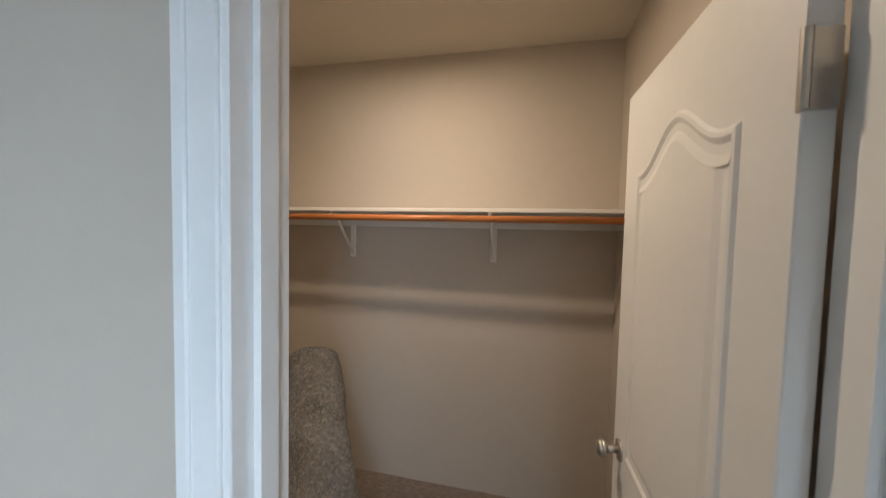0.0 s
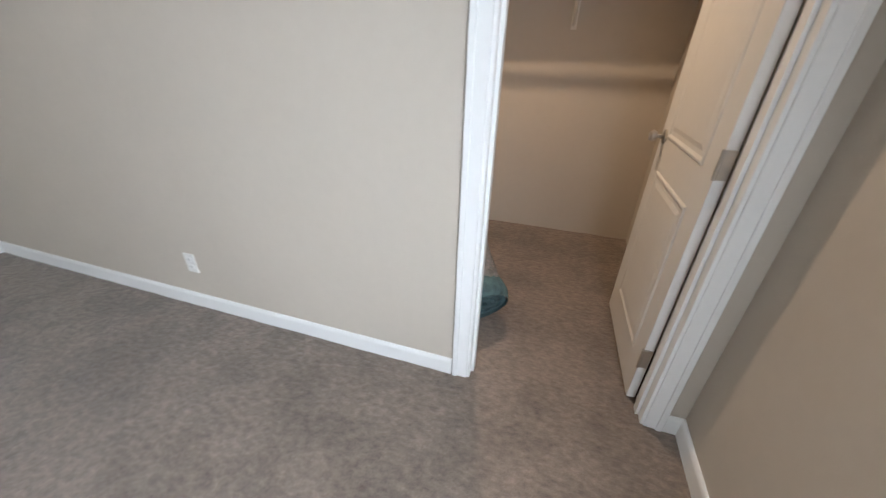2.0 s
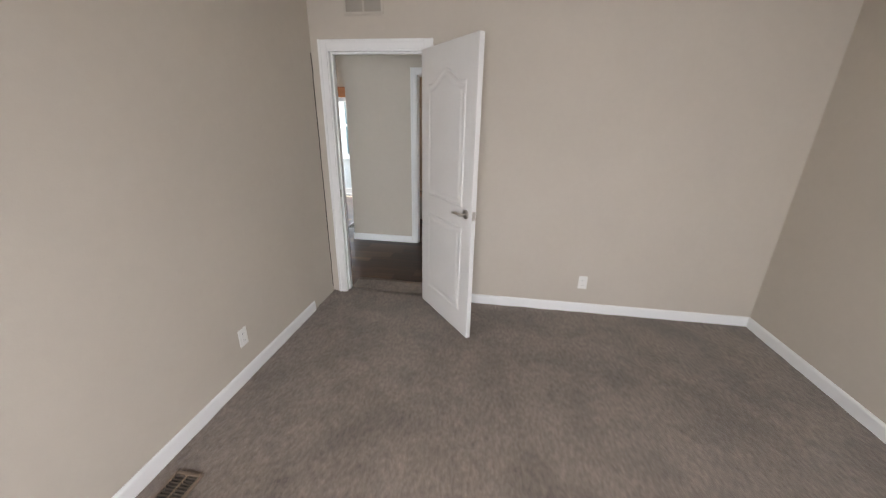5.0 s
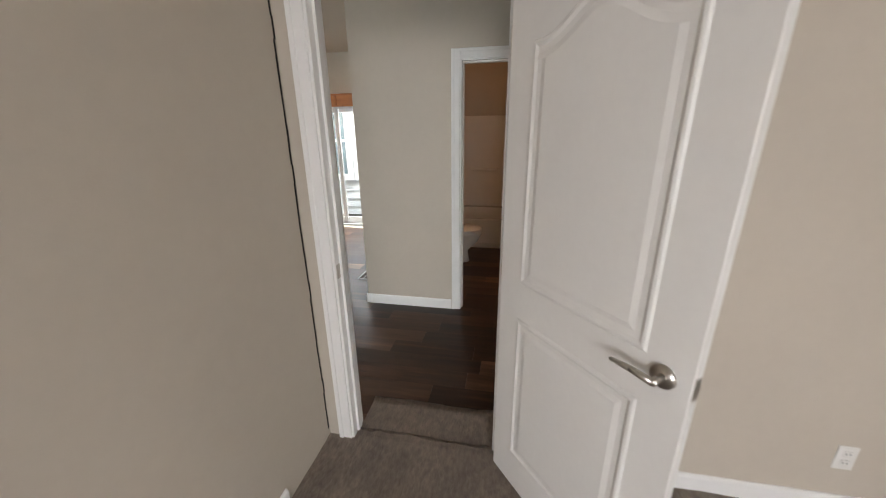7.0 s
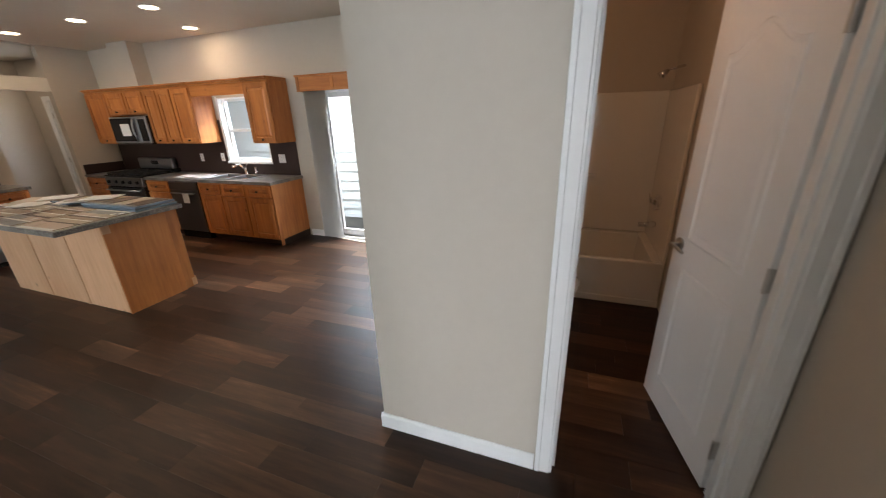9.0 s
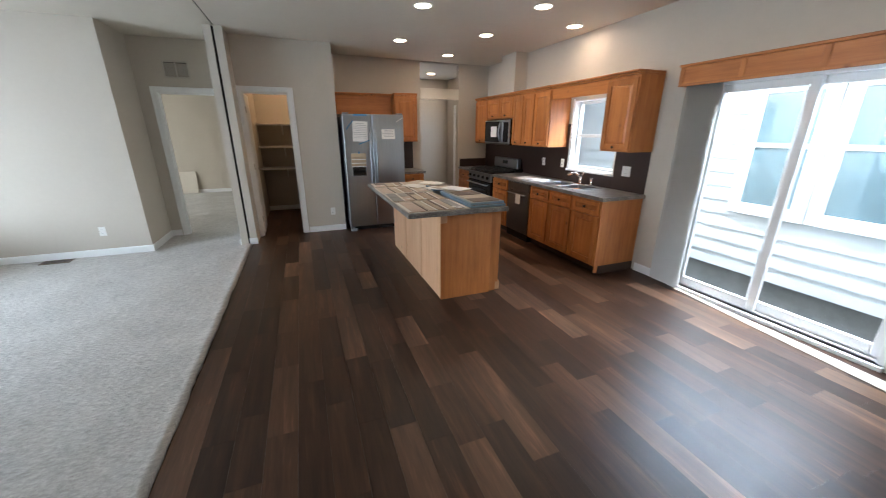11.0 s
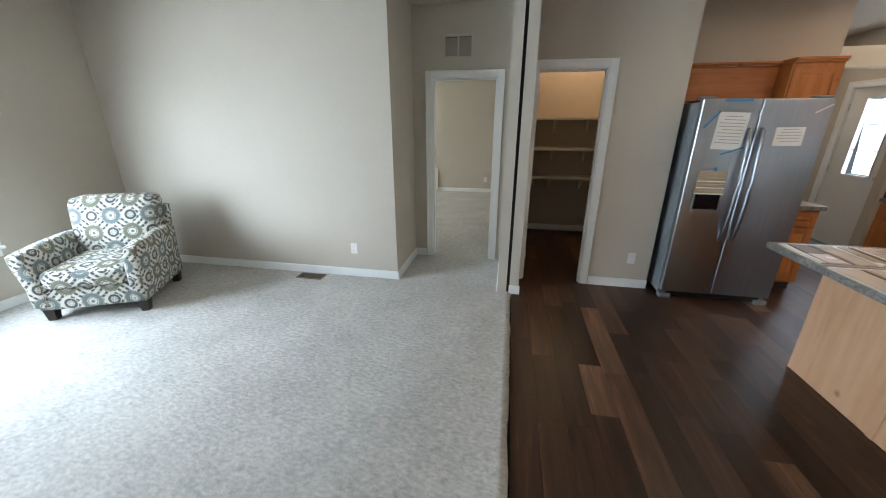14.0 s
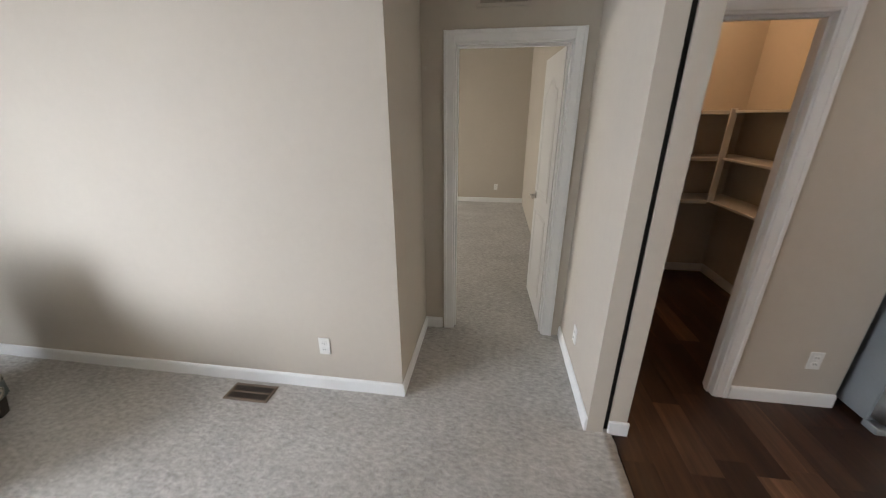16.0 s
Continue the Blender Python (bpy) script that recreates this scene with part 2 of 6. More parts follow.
def carpet_sheet(name, x0, x1, y0, y1, mat, label, wavy=False, lift=0.0):
    """A carpet with thickness and a softly uneven pile surface."""
    step = 0.05
    nx, ny = max(2, int((x1 - x0) / step)), max(2, int((y1 - y0) / step))
    bm = bmesh.new()
    rows = []
    for j in range(ny + 1):
        row = []
        for i in range(nx + 1):
            x, y = x0 + (x1 - x0) * i / nx, y0 + (y1 - y0) * j / ny
            z = lift + 0.002 + 0.005 * noise.noise((x * 6, y * 6, 0)) + 0.003 * noise.noise((x * 23, y * 23, 3))
            if wavy and i == nx:
                x += 0.014 * noise.noise((y * 3.0, 0, 7)) + 0.012 * noise.noise((y * 22.0, 1, 7))
                z += 0.012 + 0.004 * noise.noise((y * 17.0, 2, 7))
            elif wavy and i == nx - 1:
                z += 0.004
            row.append(bm.verts.new((x, y, z)))
        rows.append(row)
    for j in range(ny):
        for i in range(nx):
            bm.faces.new((rows[j][i], rows[j][i + 1], rows[j + 1][i + 1], rows[j + 1][i]))
    edge = [rows[j][nx] for j in range(ny + 1)]
    low = [bm.verts.new((v.co.x - 0.002, v.co.y, -0.05)) for v in edge]
    for j in range(ny):
        bm.faces.new((edge[j], low[j], low[j + 1], edge[j + 1]))
    return solid(name, bm, mat, label, "carpet", kind="structure", smooth=True)


carpet_sheet("floor_carpet_living", WEST, 0.0, BED_N + WT, 5.6, M_CARPET, "grey-beige cut pile carpet with a loose raw edge", True)
carpet_sheet("floor_carpet_bedroom", WEST_BED, 0.055, -11.2, BED_N, M_CARPET_TAN, "brown-taupe cut pile carpet with traffic marks", True)
carpet_sheet("floor_carpet_doorway", 0.02, 0.285, -6.675, -5.965, M_CARPET_TAN, "brown-taupe carpet end lapping over the planks at the door", True, 0.010)
carpet_sheet("floor_carpet_south_room", 0.11, EAST, -11.2, HALL_S - 0.06, M_CARPET, "light cut pile carpet of the room beyond")
solid("floor_slab", block(WEST - 0.1, EAST + 0.1, -11.4, 5.7, -0.25, -0.02), M_DARK, "dark subfloor under carpet and planks", "subfloor", kind="structure")


def ceiling_half(name, x0, x1):
    bm = bmesh.new()
    v = [bm.verts.new((x, y, zc(x) + d)) for d in (0, 0.12) for x, y in ((x0, -11.4), (x1, -11.4), (x1, 5.7), (x0, 5.7))]
    for f in ((0, 3, 2, 1), (4, 5, 6, 7), (0, 1, 5, 4), (1, 2, 6, 5), (2, 3, 7, 6), (3, 0, 4, 7)):
        bm.faces.new([v[i] for i in f])
    return solid(name, bm, M_CEIL, "flat textured cream ceiling", "ceiling", kind="structure")


ceiling_half("ceiling_east", -0.006, EAST + 0.15)
ceiling_half("ceiling_west", WEST - 0.15, -0.022)
solid("ceiling_gap", block(-0.022, -0.006, -11.3, 5.6, 2.71, 2.80), M_DARK, "dark open seam along the ceiling's middle", "gap", kind="structure")
M_GROUND = simple("gravel_ground", (0.20, 0.18, 0.16), 0.95, vary=0.25, scale=5, bump_scale=70, bump_strength=0.6, bump_dist=0.03)
solid("ground", block(-400, 400, -400, 400, -0.95, -0.62), M_GROUND, "grey gravelly ground around the house", "ground", kind="structure")


# ---- trim ----
def baseboard(axis, face, out, lo, hi, z=0.0):
    """Along a wall's face; out: +1 or -1, the side to which it stands proud."""
    t, h = 0.013, 0.088
    bm = bmesh.new()
    prof = [(0, 0), (t, 0), (t, h - 0.016), (t * 0.75, h - 0.006), (t * 0.35, h), (0, h)]
    ends = []
    for s in (lo, hi):
        ends.append([bm.verts.new((s, face + out * p, z + q) if axis == "x" else (face + out * p, s, z + q)) for p, q in prof])
    n = len(prof)
    for i in range(n):
        j = (i + 1) % n
        bm.faces.new((ends[0][i], ends[0][j], ends[1][j], ends[1][i]))
    bm.faces.new(ends[0])
    bm.faces.new(ends[1][::-1])
    bmesh.ops.recalc_face_normals(bm, faces=bm.faces)
    return solid("baseboard", bm, M_TRIM, "white painted baseboard with eased top edge", "baseboard", "baseboards", "structure")


for args in (("x", LIV_N, -1, WEST, HALL_X + 0.012), ("y", HALL_X, 1, LIV_N - 0.012, HALL_N), ("x", HALL_N, -1, HALL_X, -1.04), ("y", -0.125, -1, -0.12, HALL_N),
             ("x", PAN_N, -1, 0.785, 1.34), ("y", WEST, 1, BED_N + WT, LIV_N), ("x", BED_N, -1, WEST_BED, -0.38), ("y", 0.0, -1, BED_S - 0.05, -6.77),
             ("x", BED_S - 0.05, 1, -3.27, 0.0), ("x", BED_S - 0.05, 1, WEST_BED, -4.14), ("y", WEST_BED, 1, BED_S - 0.05, BED_N), ("y", STUB_X, -1, -6.225, STUB_N + 0.012),
             ("x", STUB_N, 1, STUB_X - 0.012, EAST), ("x", HALL_S, 1, 0.925, STUB_X), ("y", EAST, -1, -3.12, -2.76), ("y", EAST, -1, STUB_N, -4.80),
             ("x", 5.27, -1, WEST, -0.125), ("x", 2.26, -1, 0.075, 1.62), ("y", 1.62, -1, KIT_N + WT, 2.26), ("x", 3.12, -1, 1.72, EAST), ("y", 1.34, 1, 1.0, 1.02)):
    baseboard(*args)
# the loose block of trim at the wall's end
solid("trim_wall_end_block", block(-0.018, 0.085, -0.132, -0.115, 0, 0.088, 0.004), M_TRIM, "short white baseboard block at the wall end", "baseboard", kind="structure")


def casing_piece(parent, axis, face, out, u0, u1, z0, z1, upright):
    """Door casing: a flat with a raised outer band; u runs along the wall."""
    w0, w1 = (0.011, 0.017)
    bm = bmesh.new()

    def put(a, b, c, d, t):
        if axis == "x":
            block(a, b, face, face + out * t, c, d, 0.0025, bm)
        else:
            block(face, face + out * t, a, b, c, d, 0.0025, bm)
    put(u0, u1, z0, z1, w0)
    if upright:
        s = 0.022
        put(*((u0, u0 + s) if upright < 0 else (u1 - s, u1)), z0, z1, w1)
    else:
        put(u0, u1, z1 - 0.022, z1, w1)
    part("casing", bm, M_TRIM, parent)


def door_frame(name, axis, a, b, f0, f1, head=2.03, sides=(True, True), label="white door frame with moulded casing"):
    """Jambs and casing round an opening a..b in a wall between the faces f0 and f1."""
    ob = thing(name, label, "door frame", kind="structure")
    lo, hi = min(f0, f1) - 0.004, max(f0, f1) + 0.004

    def jamb(n, u0, u1, z0, z1):
        part(n, block(u0, u1, lo, hi, z0, z1, 0.002) if axis == "x" else block(lo, hi, u0, u1, z0, z1, 0.002), M_TRIM, ob)
    jamb("jamb", a, a + 0.018, 0, head)
    jamb("jamb", b - 0.018, b, 0, head)
    jamb("jamb_head", a + 0.018, b - 0.018, head - 0.018, head)
    mid = (lo + hi) / 2
    for u0, u1, z0, z1 in ((a + 0.018, a + 0.03, 0, head - 0.018), (b - 0.03, b - 0.018, 0, head - 0.018), (a + 0.03, b - 0.03, head - 0.03, head - 0.018)):
        part("door_stop", block(u0, u1, mid - 0.018, mid + 0.018, z0, z1) if axis == "x" else block(mid - 0.018, mid + 0.018, u0, u1, z0, z1), M_TRIM, ob)
    cw = 0.066
    for face, out, on in ((lo, -1, sides[0]), (hi, 1, sides[1])):
        if on:
            face = face + 0.004 if out < 0 else face - 0.004
            casing_piece(ob, axis, face, out, a - cw + 0.006, a + 0.006, 0, head + cw - 0.006, -1)
            casing_piece(ob, axis, face, out, b - 0.006, b + cw - 0.006, 0, head + cw - 0.006, 1)
            casing_piece(ob, axis, face, out, a + 0.006, b - 0.006, head - 0.006, head + cw - 0.006, 0)
    return ob


door_frame("door_frame_1", "x", -4.078, -3.335, BED_S - 0.16, BED_S - 0.05)
door_frame("door_frame_2", "y", -6.70, -5.94, 0.0, 0.11)
door_frame("door_frame_3", "y", -6.96, -6.29, STUB_X, STUB_X + WT)
door_frame("door_frame_4", "x", 0.18, 0.86, HALL_S - WT, HALL_S)
door_frame("door_frame_5", "x", -0.97, -0.25, HALL_N, HALL_N + WT)
door_frame("door_frame_6", "x", 0.105, 0.715, PAN_N, PAN_N + 0.10)
door_frame("door_frame_7", "y", 1.75, 2.62, EAST, EAST + 0.15)

M_NICKEL = simple("brushed_nickel", (0.56, 0.53, 0.49), 0.32, 1.0, vary=0.05, scale=30)
M_BRONZE = simple("dark_bronze", (0.06, 0.045, 0.035), 0.4, 0.8, vary=0.1, scale=20)
M_PLASTIC = simple("white_plastic", (0.78, 0.77, 0.74), 0.35, vary=0.02)
M_SLOT = simple("dark_slot", (0.03, 0.03, 0.03), 0.6)


# ---- doors ----
def panel_outline(x0, x1, z0, z1, rise):
    pts = [(x0, z0), (x1, z0), (x1, z1)]
    if rise:
        n = 22
        for i in range(1, n):
            u = 1 - 2 * i / n
            k = max(0.0, 1 - abs(u) / 0.86)
            pts.append((x0 + (x1 - x0) * (u + 1) / 2, z1 + rise * (0.5 - 0.5 * math.cos(math.pi * k))))
    pts.append((x0, z1))
    return pts


def offset_outline(pts, d):
    out, n = [], len(pts)
    for i in range(n):
        a, b, c = Vector(pts[i - 1]), Vector(pts[i]), Vector(pts[(i + 1) % n])
        n1 = Vector((-(b - a).y, (b - a).x)).normalized()
        n2 = Vector((-(c - b).y, (c - b).x)).normalized()
        m = (n1 + n2)
        m = m / max(0.3, m.dot(n1)) if m.length > 1e-6 else n1
        out.append((b.x + m.x * d, b.y + m.y * d))
    return out


def moulding(pts, y, out):
    """A pressed door-panel moulding along an outline on the face y."""
    bm = bmesh.new()
    rings = []
    for d, h in ((0, 0.0), (0.006, 0.005), (0.014, 0.006), (0.024, 0.001), (0.040, 0.0005), (0.058, 0.0045)):
        rings.append([bm.verts.new((x, y + out * h, z)) for x, z in offset_outline(pts, d)])
    n = len(pts)
    for r0, r1 in zip(rings, rings[1:]):
        for i in range(n):
            f = (r0[i], r0[(i + 1) % n], r1[(i + 1) % n], r1[i])
            bm.faces.new(f if out < 0 else f[::-1])
    f = bm.faces.new(rings[-1] if out < 0 else rings[-1][::-1])
    return bm


def lever(parent, x, z, y, out, way):
    knob = part("door_handle", rod((x, y, z), (x, y + out * 0.008, z), 0.031, 20), M_NICKEL, parent, "brushed nickel lever handle", True)
    bm = rod((x, y + out * 0.008, z), (x, y + out * 0.05, z), 0.010, 12)
    rod((x, y + out * 0.047, z), (x + way * 0.055, y + out * 0.05, z + 0.004), 0.010, 12, 0.009, bm)
    rod((x + way * 0.05, y + out * 0.05, z + 0.004), (x + way * 0.115, y + out * 0.044, z - 0.006), 0.009, 12, 0.006, bm)
    part("lever", bm, M_NICKEL, knob, "", True)


def round_knob(parent, x, z, y, out):
    knob = part("door_knob", rod((x, y, z), (x, y + out * 0.006, z), 0.030, 20), M_NICKEL, parent, "brushed nickel door knob", True)
    bm = rod((x, y + out * 0.006, z), (x, y + out * 0.04, z), 0.010, 12)
    rod((x, y + out * 0.036, z), (x, y + out * 0.050, z), 0.018, 20, 0.026, bm)
    rod((x, y + out * 0.050, z), (x, y + out * 0.062, z), 0.026, 20, 0.018, bm)
    part("knob", bm, M_NICKEL, knob, "", True)


def door(name, at, turn, w, label, hinge_out=1, handle="lever", knob_z=0.985):
    """A moulded two-panel door with an arched upper panel; hinged at the origin, its leaf along +x."""
    t, h = 0.035, 2.015
    ob = thing(name, label, "door", kind="structure", at=at, turn=turn)
    part("leaf", block(0.004, w, -t / 2, t / 2, 0.014, h, 0.002), M_DOOR, ob)
    sx = 0.115
    for y, out in ((-t / 2, -1), (t / 2, 1)):
        part("upper_panel", moulding(panel_outline(sx, w - sx, 0.985, 1.78, 0.085), y, out), M_DOOR, ob)
        part("lower_panel", moulding(panel_outline(sx, w - sx, 0.19, 0.845, 0), y, out), M_DOOR, ob)
        if handle == "lever":
            lever(ob, w - 0.065, 0.95, y, out, -1)
        else:
            round_knob(ob, w - 0.065, knob_z, y, out)
    part("latch_plate", block(w - 0.001, w + 0.0015, -0.012, 0.012, 0.92, 0.98), M_NICKEL, ob)
    for z in (0.24, 1.02, 1.80):
        y = hinge_out * t / 2
        bm = rod((-0.003, y + hinge_out * 0.004, z - 0.045), (-0.003, y + hinge_out * 0.004, z + 0.045), 0.006, 10)
        block(-0.004, 0.0045, y - hinge_out * 0.03, y, z - 0.044, z + 0.044, bm=bm)
        block(0.0, 0.012, y - 0.0005, y + hinge_out * 0.0018, z - 0.044, z + 0.044, bm=bm)
        part("hinge", bm, M_NICKEL, ob, "satin nickel butt hinge")
    return ob


door("door_1", (-4.038, BED_S - 0.158, 0), -88.5, 0.68, "white moulded two-panel closet door standing open", 1, "knob")
door("door_2", (-0.012, -6.690, 0), -141.5, 0.725, "white moulded two-panel bedroom door standing half open", 1)
door("door_3", (STUB_X + WT + 0.012, -6.945, 0), 12, 0.64, "white moulded two-panel bathroom door standing open", 1)
door("door_4", (-0.262, HALL_N + WT + 0.012, 0), 93, 0.68, "white moulded two-panel far bedroom door standing open", -1)
door("door_5", (0.120, PAN_N + 0.115, 0), 91, 0.57, "white moulded two-panel pantry door open inward", -1)
# strike plates in the jambs
for n, b in (*(("jamb_hinge", (-0.2665, -0.2625, HALL_N + WT - 0.040, HALL_N + WT - 0.002, z - 0.045, z + 0.045)) for z in (0.24, 1.02, 1.80)), ("strike_plate", (0.003, 0.032, -5.9610, -5.957, 0.90, 0.965)), ("strike_plate", (0.842 - 0.003, 0.843, HALL_S - 0.075, HALL_S - 0.045, 0.92, 0.985))):
    kind_of = n.split("_")[-1]
    solid(n, block(*b, 0.0008), M_NICKEL, "satin nickel " + kind_of + " let into a white door jamb", "door " + kind_of, "door " + kind_of + "s")


# ---- outlets, grilles, registers ----
def outlet(at, turn, label="white duplex wall outlet plate", wide=0.07):
    """Faces -y before it is turned."""
    ob = thing("wall_outlet", label, "outlet", "wall outlets", at=at, turn=turn)
    part("plate", block(-wide / 2, wide / 2, -0.006, 0, -0.057, 0.057, 0.002), M_PLASTIC, ob)
    for z in (-0.022, 0.022):
        rec = part("receptacle", block(-0.016, 0.016, -0.0085, -0.005, z - 0.014, z + 0.014, 0.003), M_PLASTIC, ob)
        bm = block(-0.0075, -0.0055, -0.0092, -0.008, z - 0.004, z + 0.006)
        block(0.0055, 0.0075, -0.0092, -0.008, z - 0.004, z + 0.006, bm=bm)
        part("slots", bm, M_SLOT, rec)
    return ob


outlet((-1.645, LIV_N, 0.315), 0)
outlet((1.160, PAN_N, 0.31), 0)
outlet((-0.125, 0.35, 0.30), -90)
outlet((-1.22, BED_N, 0.29), 0)
outlet((0.0, -8.05, 0.28), -90)
outlet((-1.825, BED_S - 0.05, 0.29), 180)
outlet((-0.64, 5.27, 0.30), 0, "white duplex outlet on the far bedroom wall")
outlet((EAST - 0.012, -0.91, 1.085), -90, "white outlet on the dark backsplash")
outlet((EAST - 0.012, -1.343, 1.095), -90, "white outlet on the dark backsplash")
outlet((EAST - 0.012, -2.45, 1.085), -90, "white double switch plate on the dark backsplash", 0.115)
outlet((3.37, 3.12, 1.18), 0, "white switch plate in the utility room", 0.07)


M_REGISTER = simple("brown_register_paint", (0.17, 0.12, 0.085), 0.45, vary=0.08, scale=20)

M_GREY_REGISTER = simple("grey_register_paint", (0.34, 0.33, 0.31), 0.45, vary=0.08, scale=20)
M_LOUVRE = simple("dark_register_louvre", (0.085, 0.064, 0.050), 0.5, vary=0.08, scale=20)


def register(at, turn, l=0.30, w=0.12, colour="brown"):
    """A floor register: a frame with slats over a dark duct."""
    m = M_REGISTER if colour == "brown" else M_GREY_REGISTER
    ob = thing("floor_register", colour + " metal floor register with narrow slats", "floor register", "floor registers", at=at, turn=turn)
    part("duct", block(-l / 2 + 0.01, l / 2 - 0.01, -w / 2 + 0.01, w / 2 - 0.01, 0.003, 0.006), M_SLOT, ob)
    bm = joined((-l / 2, l / 2, -w / 2, -w / 2 + 0.016, 0.004, 0.014), (-l / 2, l / 2, w / 2 - 0.016, w / 2, 0.004, 0.014), (-l / 2, -l / 2 + 0.016, -w / 2 + 0.016, w / 2 - 0.016, 0.004, 0.014), (l / 2 - 0.016, l / 2, -w / 2 + 0.016, w / 2 - 0.016, 0.004, 0.014), bev=0.002)
    part("frame", bm, m, ob)
    n = 17
    for i in range(n):
        x = -l / 2 + 0.026 + (l - 0.052) * i / (n - 1)
        part("slat", block(x - 0.003, x + 0.003, -w / 2 + 0.016, w / 2 - 0.016, 0.006, 0.0125), M_LOUVRE, ob)
    part("rib", block(-l / 2 + 0.016, l / 2 - 0.016, -0.004, 0.004, 0.0065, 0.013), m, ob)
    return ob


register((-2.11, -0.118, 0), 0, 0.285, 0.135)
register((-2.005, -5.978, 0), 0, 0.285, 0.14)
register((2.13, -5.168, 0), 0, 0.285, 0.12, colour="grey")


def wall_grille(at, turn, w, h):
    ob = thing("return_air_grille", "beige louvred return air grille above a door", "grille", "return air grilles", at=at, turn=turn)
    m = M_GRILLE
    part("backing", block(-w / 2 + 0.01, w / 2 - 0.01, -0.003, -0.001, -h / 2 + 0.01, h / 2 - 0.01), M_GRILLE_BACK, ob)
    part("frame", joined((-w / 2, w / 2, -0.010, 0, h / 2 - 0.02, h / 2), (-w / 2, w / 2, -0.010, 0, -h / 2, -h / 2 + 0.02), (-w / 2, -w / 2 + 0.02, -0.010, 0, -h / 2 + 0.02, h / 2 - 0.02), (w / 2 - 0.02, w / 2, -0.010, 0, -h / 2 + 0.02, h / 2 - 0.02), (-0.008, 0.008, -0.0105, 0, -h / 2 + 0.02, h / 2 - 0.02), bev=0.002), m, ob)
    n = int((h - 0.05) / 0.014)
    for i in range(n):
        z = -h / 2 + 0.027 + i * 0.014
        bm = block(-w / 2 + 0.02, w / 2 - 0.02, -0.0012, 0.0012, -0.007, 0.007)
        bm.transform(pose(0, -0.006, z, 32))
        part("slat", bm, M_GRILLE_SLAT, ob)


M_GRILLE_SLAT = simple("grille_louvre", (0.36, 0.32, 0.27), 0.6, vary=0.03)
M_GRILLE = simple("grille_paint", (0.50, 0.45, 0.385), 0.5, vary=0.03)
M_GRILLE_BACK = simple("grille_shade", (0.16, 0.14, 0.12), 0.8)
wall_grille((-0.68, HALL_N, 2.31), 0, 0.31, 0.22)
wall_grille((0.0, -6.25, 2.36), -90, 0.30, 0.24)
# torn joint beside the bedroom door
bm = bmesh.new()
for i in range(26):
    z0 = 0.05 + i * 0.075
    o = 0.004 * noise.noise((z0 * 5, 2, 0)) + 0.004 * (i % 7 == 3)
    block(-0.017 + o, -0.008 + o + 0.005 * abs(noise.noise((z0 * 9, 0, 1))), BED_N - 0.0015, BED_N + 0.002, z0, z0 + 0.076, bm=bm)
solid("wall_joint_crack", bm, M_DARK, "ragged dark open joint in the drywall", "crack", kind="structure")


# ---- kitchen ----
def wood_material(name, dark, mid, light, rough=0.42, axis="z", knots=True):
    """Knotty alder: long grain along one axis, knots, each piece a little different."""
    m, nt, b = material(name, rough)
    sc = {"z": (16, 16, 1.3), "x": (1.3, 16, 16), "y": (16, 1.3, 16)}[axis]
    info = nt.nodes.new("ShaderNodeObjectInfo")
    tc, mp, add = nt.nodes.new("ShaderNodeTexCoord"), nt.nodes.new("ShaderNodeMapping"), nt.nodes.new("ShaderNodeVectorMath")
    off = nt.nodes.new("ShaderNodeVectorMath")
    off.operation = "SCALE"
    off.inputs[0].default_value = (7, 11, 5)
    nt.links.new(info.outputs["Random"], off.inputs["Scale"])
    nt.links.new(tc.outputs["Object"], add.inputs[0])
    nt.links.new(off.outputs[0], add.inputs[1])
    mp.inputs["Scale"].default_value = sc
    nt.links.new(add.outputs[0], mp.inputs["Vector"])
    grain = noise_tex(nt, mp.outputs[0], 1.0, 5, 0.65)
    broad = noise_tex(nt, add.outputs[0], 2.2, 3)
    f = mix(nt, 0.35, grain, broad)
    col = ramp(nt, f, [(0.28, dark), (0.5, mid), (0.72, light)])
    if knots:
        vo = nt.nodes.new("ShaderNodeTexVoronoi")
        vo.inputs["Scale"].default_value = 3.6
        nt.links.new(add.outputs[0], vo.inputs["Vector"])
        k = ramp(nt, vo.outputs["Distance"], [(0.0, (1, 1, 1)), (0.10, (0.0, 0.0, 0.0))])
        col = mix(nt, k, col, tuple(c * 0.42 for c in dark))
    val = nt.nodes.new("ShaderNodeHueSaturation")
    mr = nt.nodes.new("ShaderNodeMapRange")
    mr.inputs["To Min"].default_value, mr.inputs["To Max"].default_value = 0.86, 1.12
    nt.links.new(info.outputs["Random"], mr.inputs["Value"])
    nt.links.new(mr.outputs[0], val.inputs["Value"])
    nt.links.new(col, val.inputs["Color"])
    nt.links.new(val.outputs[0], b.inputs["Base Color"])
    bump(nt, b, grain, 0.12, 0.001)
    return m


ALDER = ((0.29, 0.088, 0.021), (0.47, 0.168, 0.041), (0.59, 0.240, 0.066))
M_ALDER = wood_material("knotty_alder", *ALDER)
M_ALDER_X = wood_material("knotty_alder_rail", *ALDER, axis="x")
M_ALDER_Y = wood_material("knotty_alder_run", *ALDER, axis="y")
M_PALE = wood_material("pale_alder_panel", (0.48, 0.245, 0.125), (0.60, 0.345, 0.195), (0.68, 0.42, 0.26), 0.5, "z")
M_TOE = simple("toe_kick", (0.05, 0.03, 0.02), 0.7)


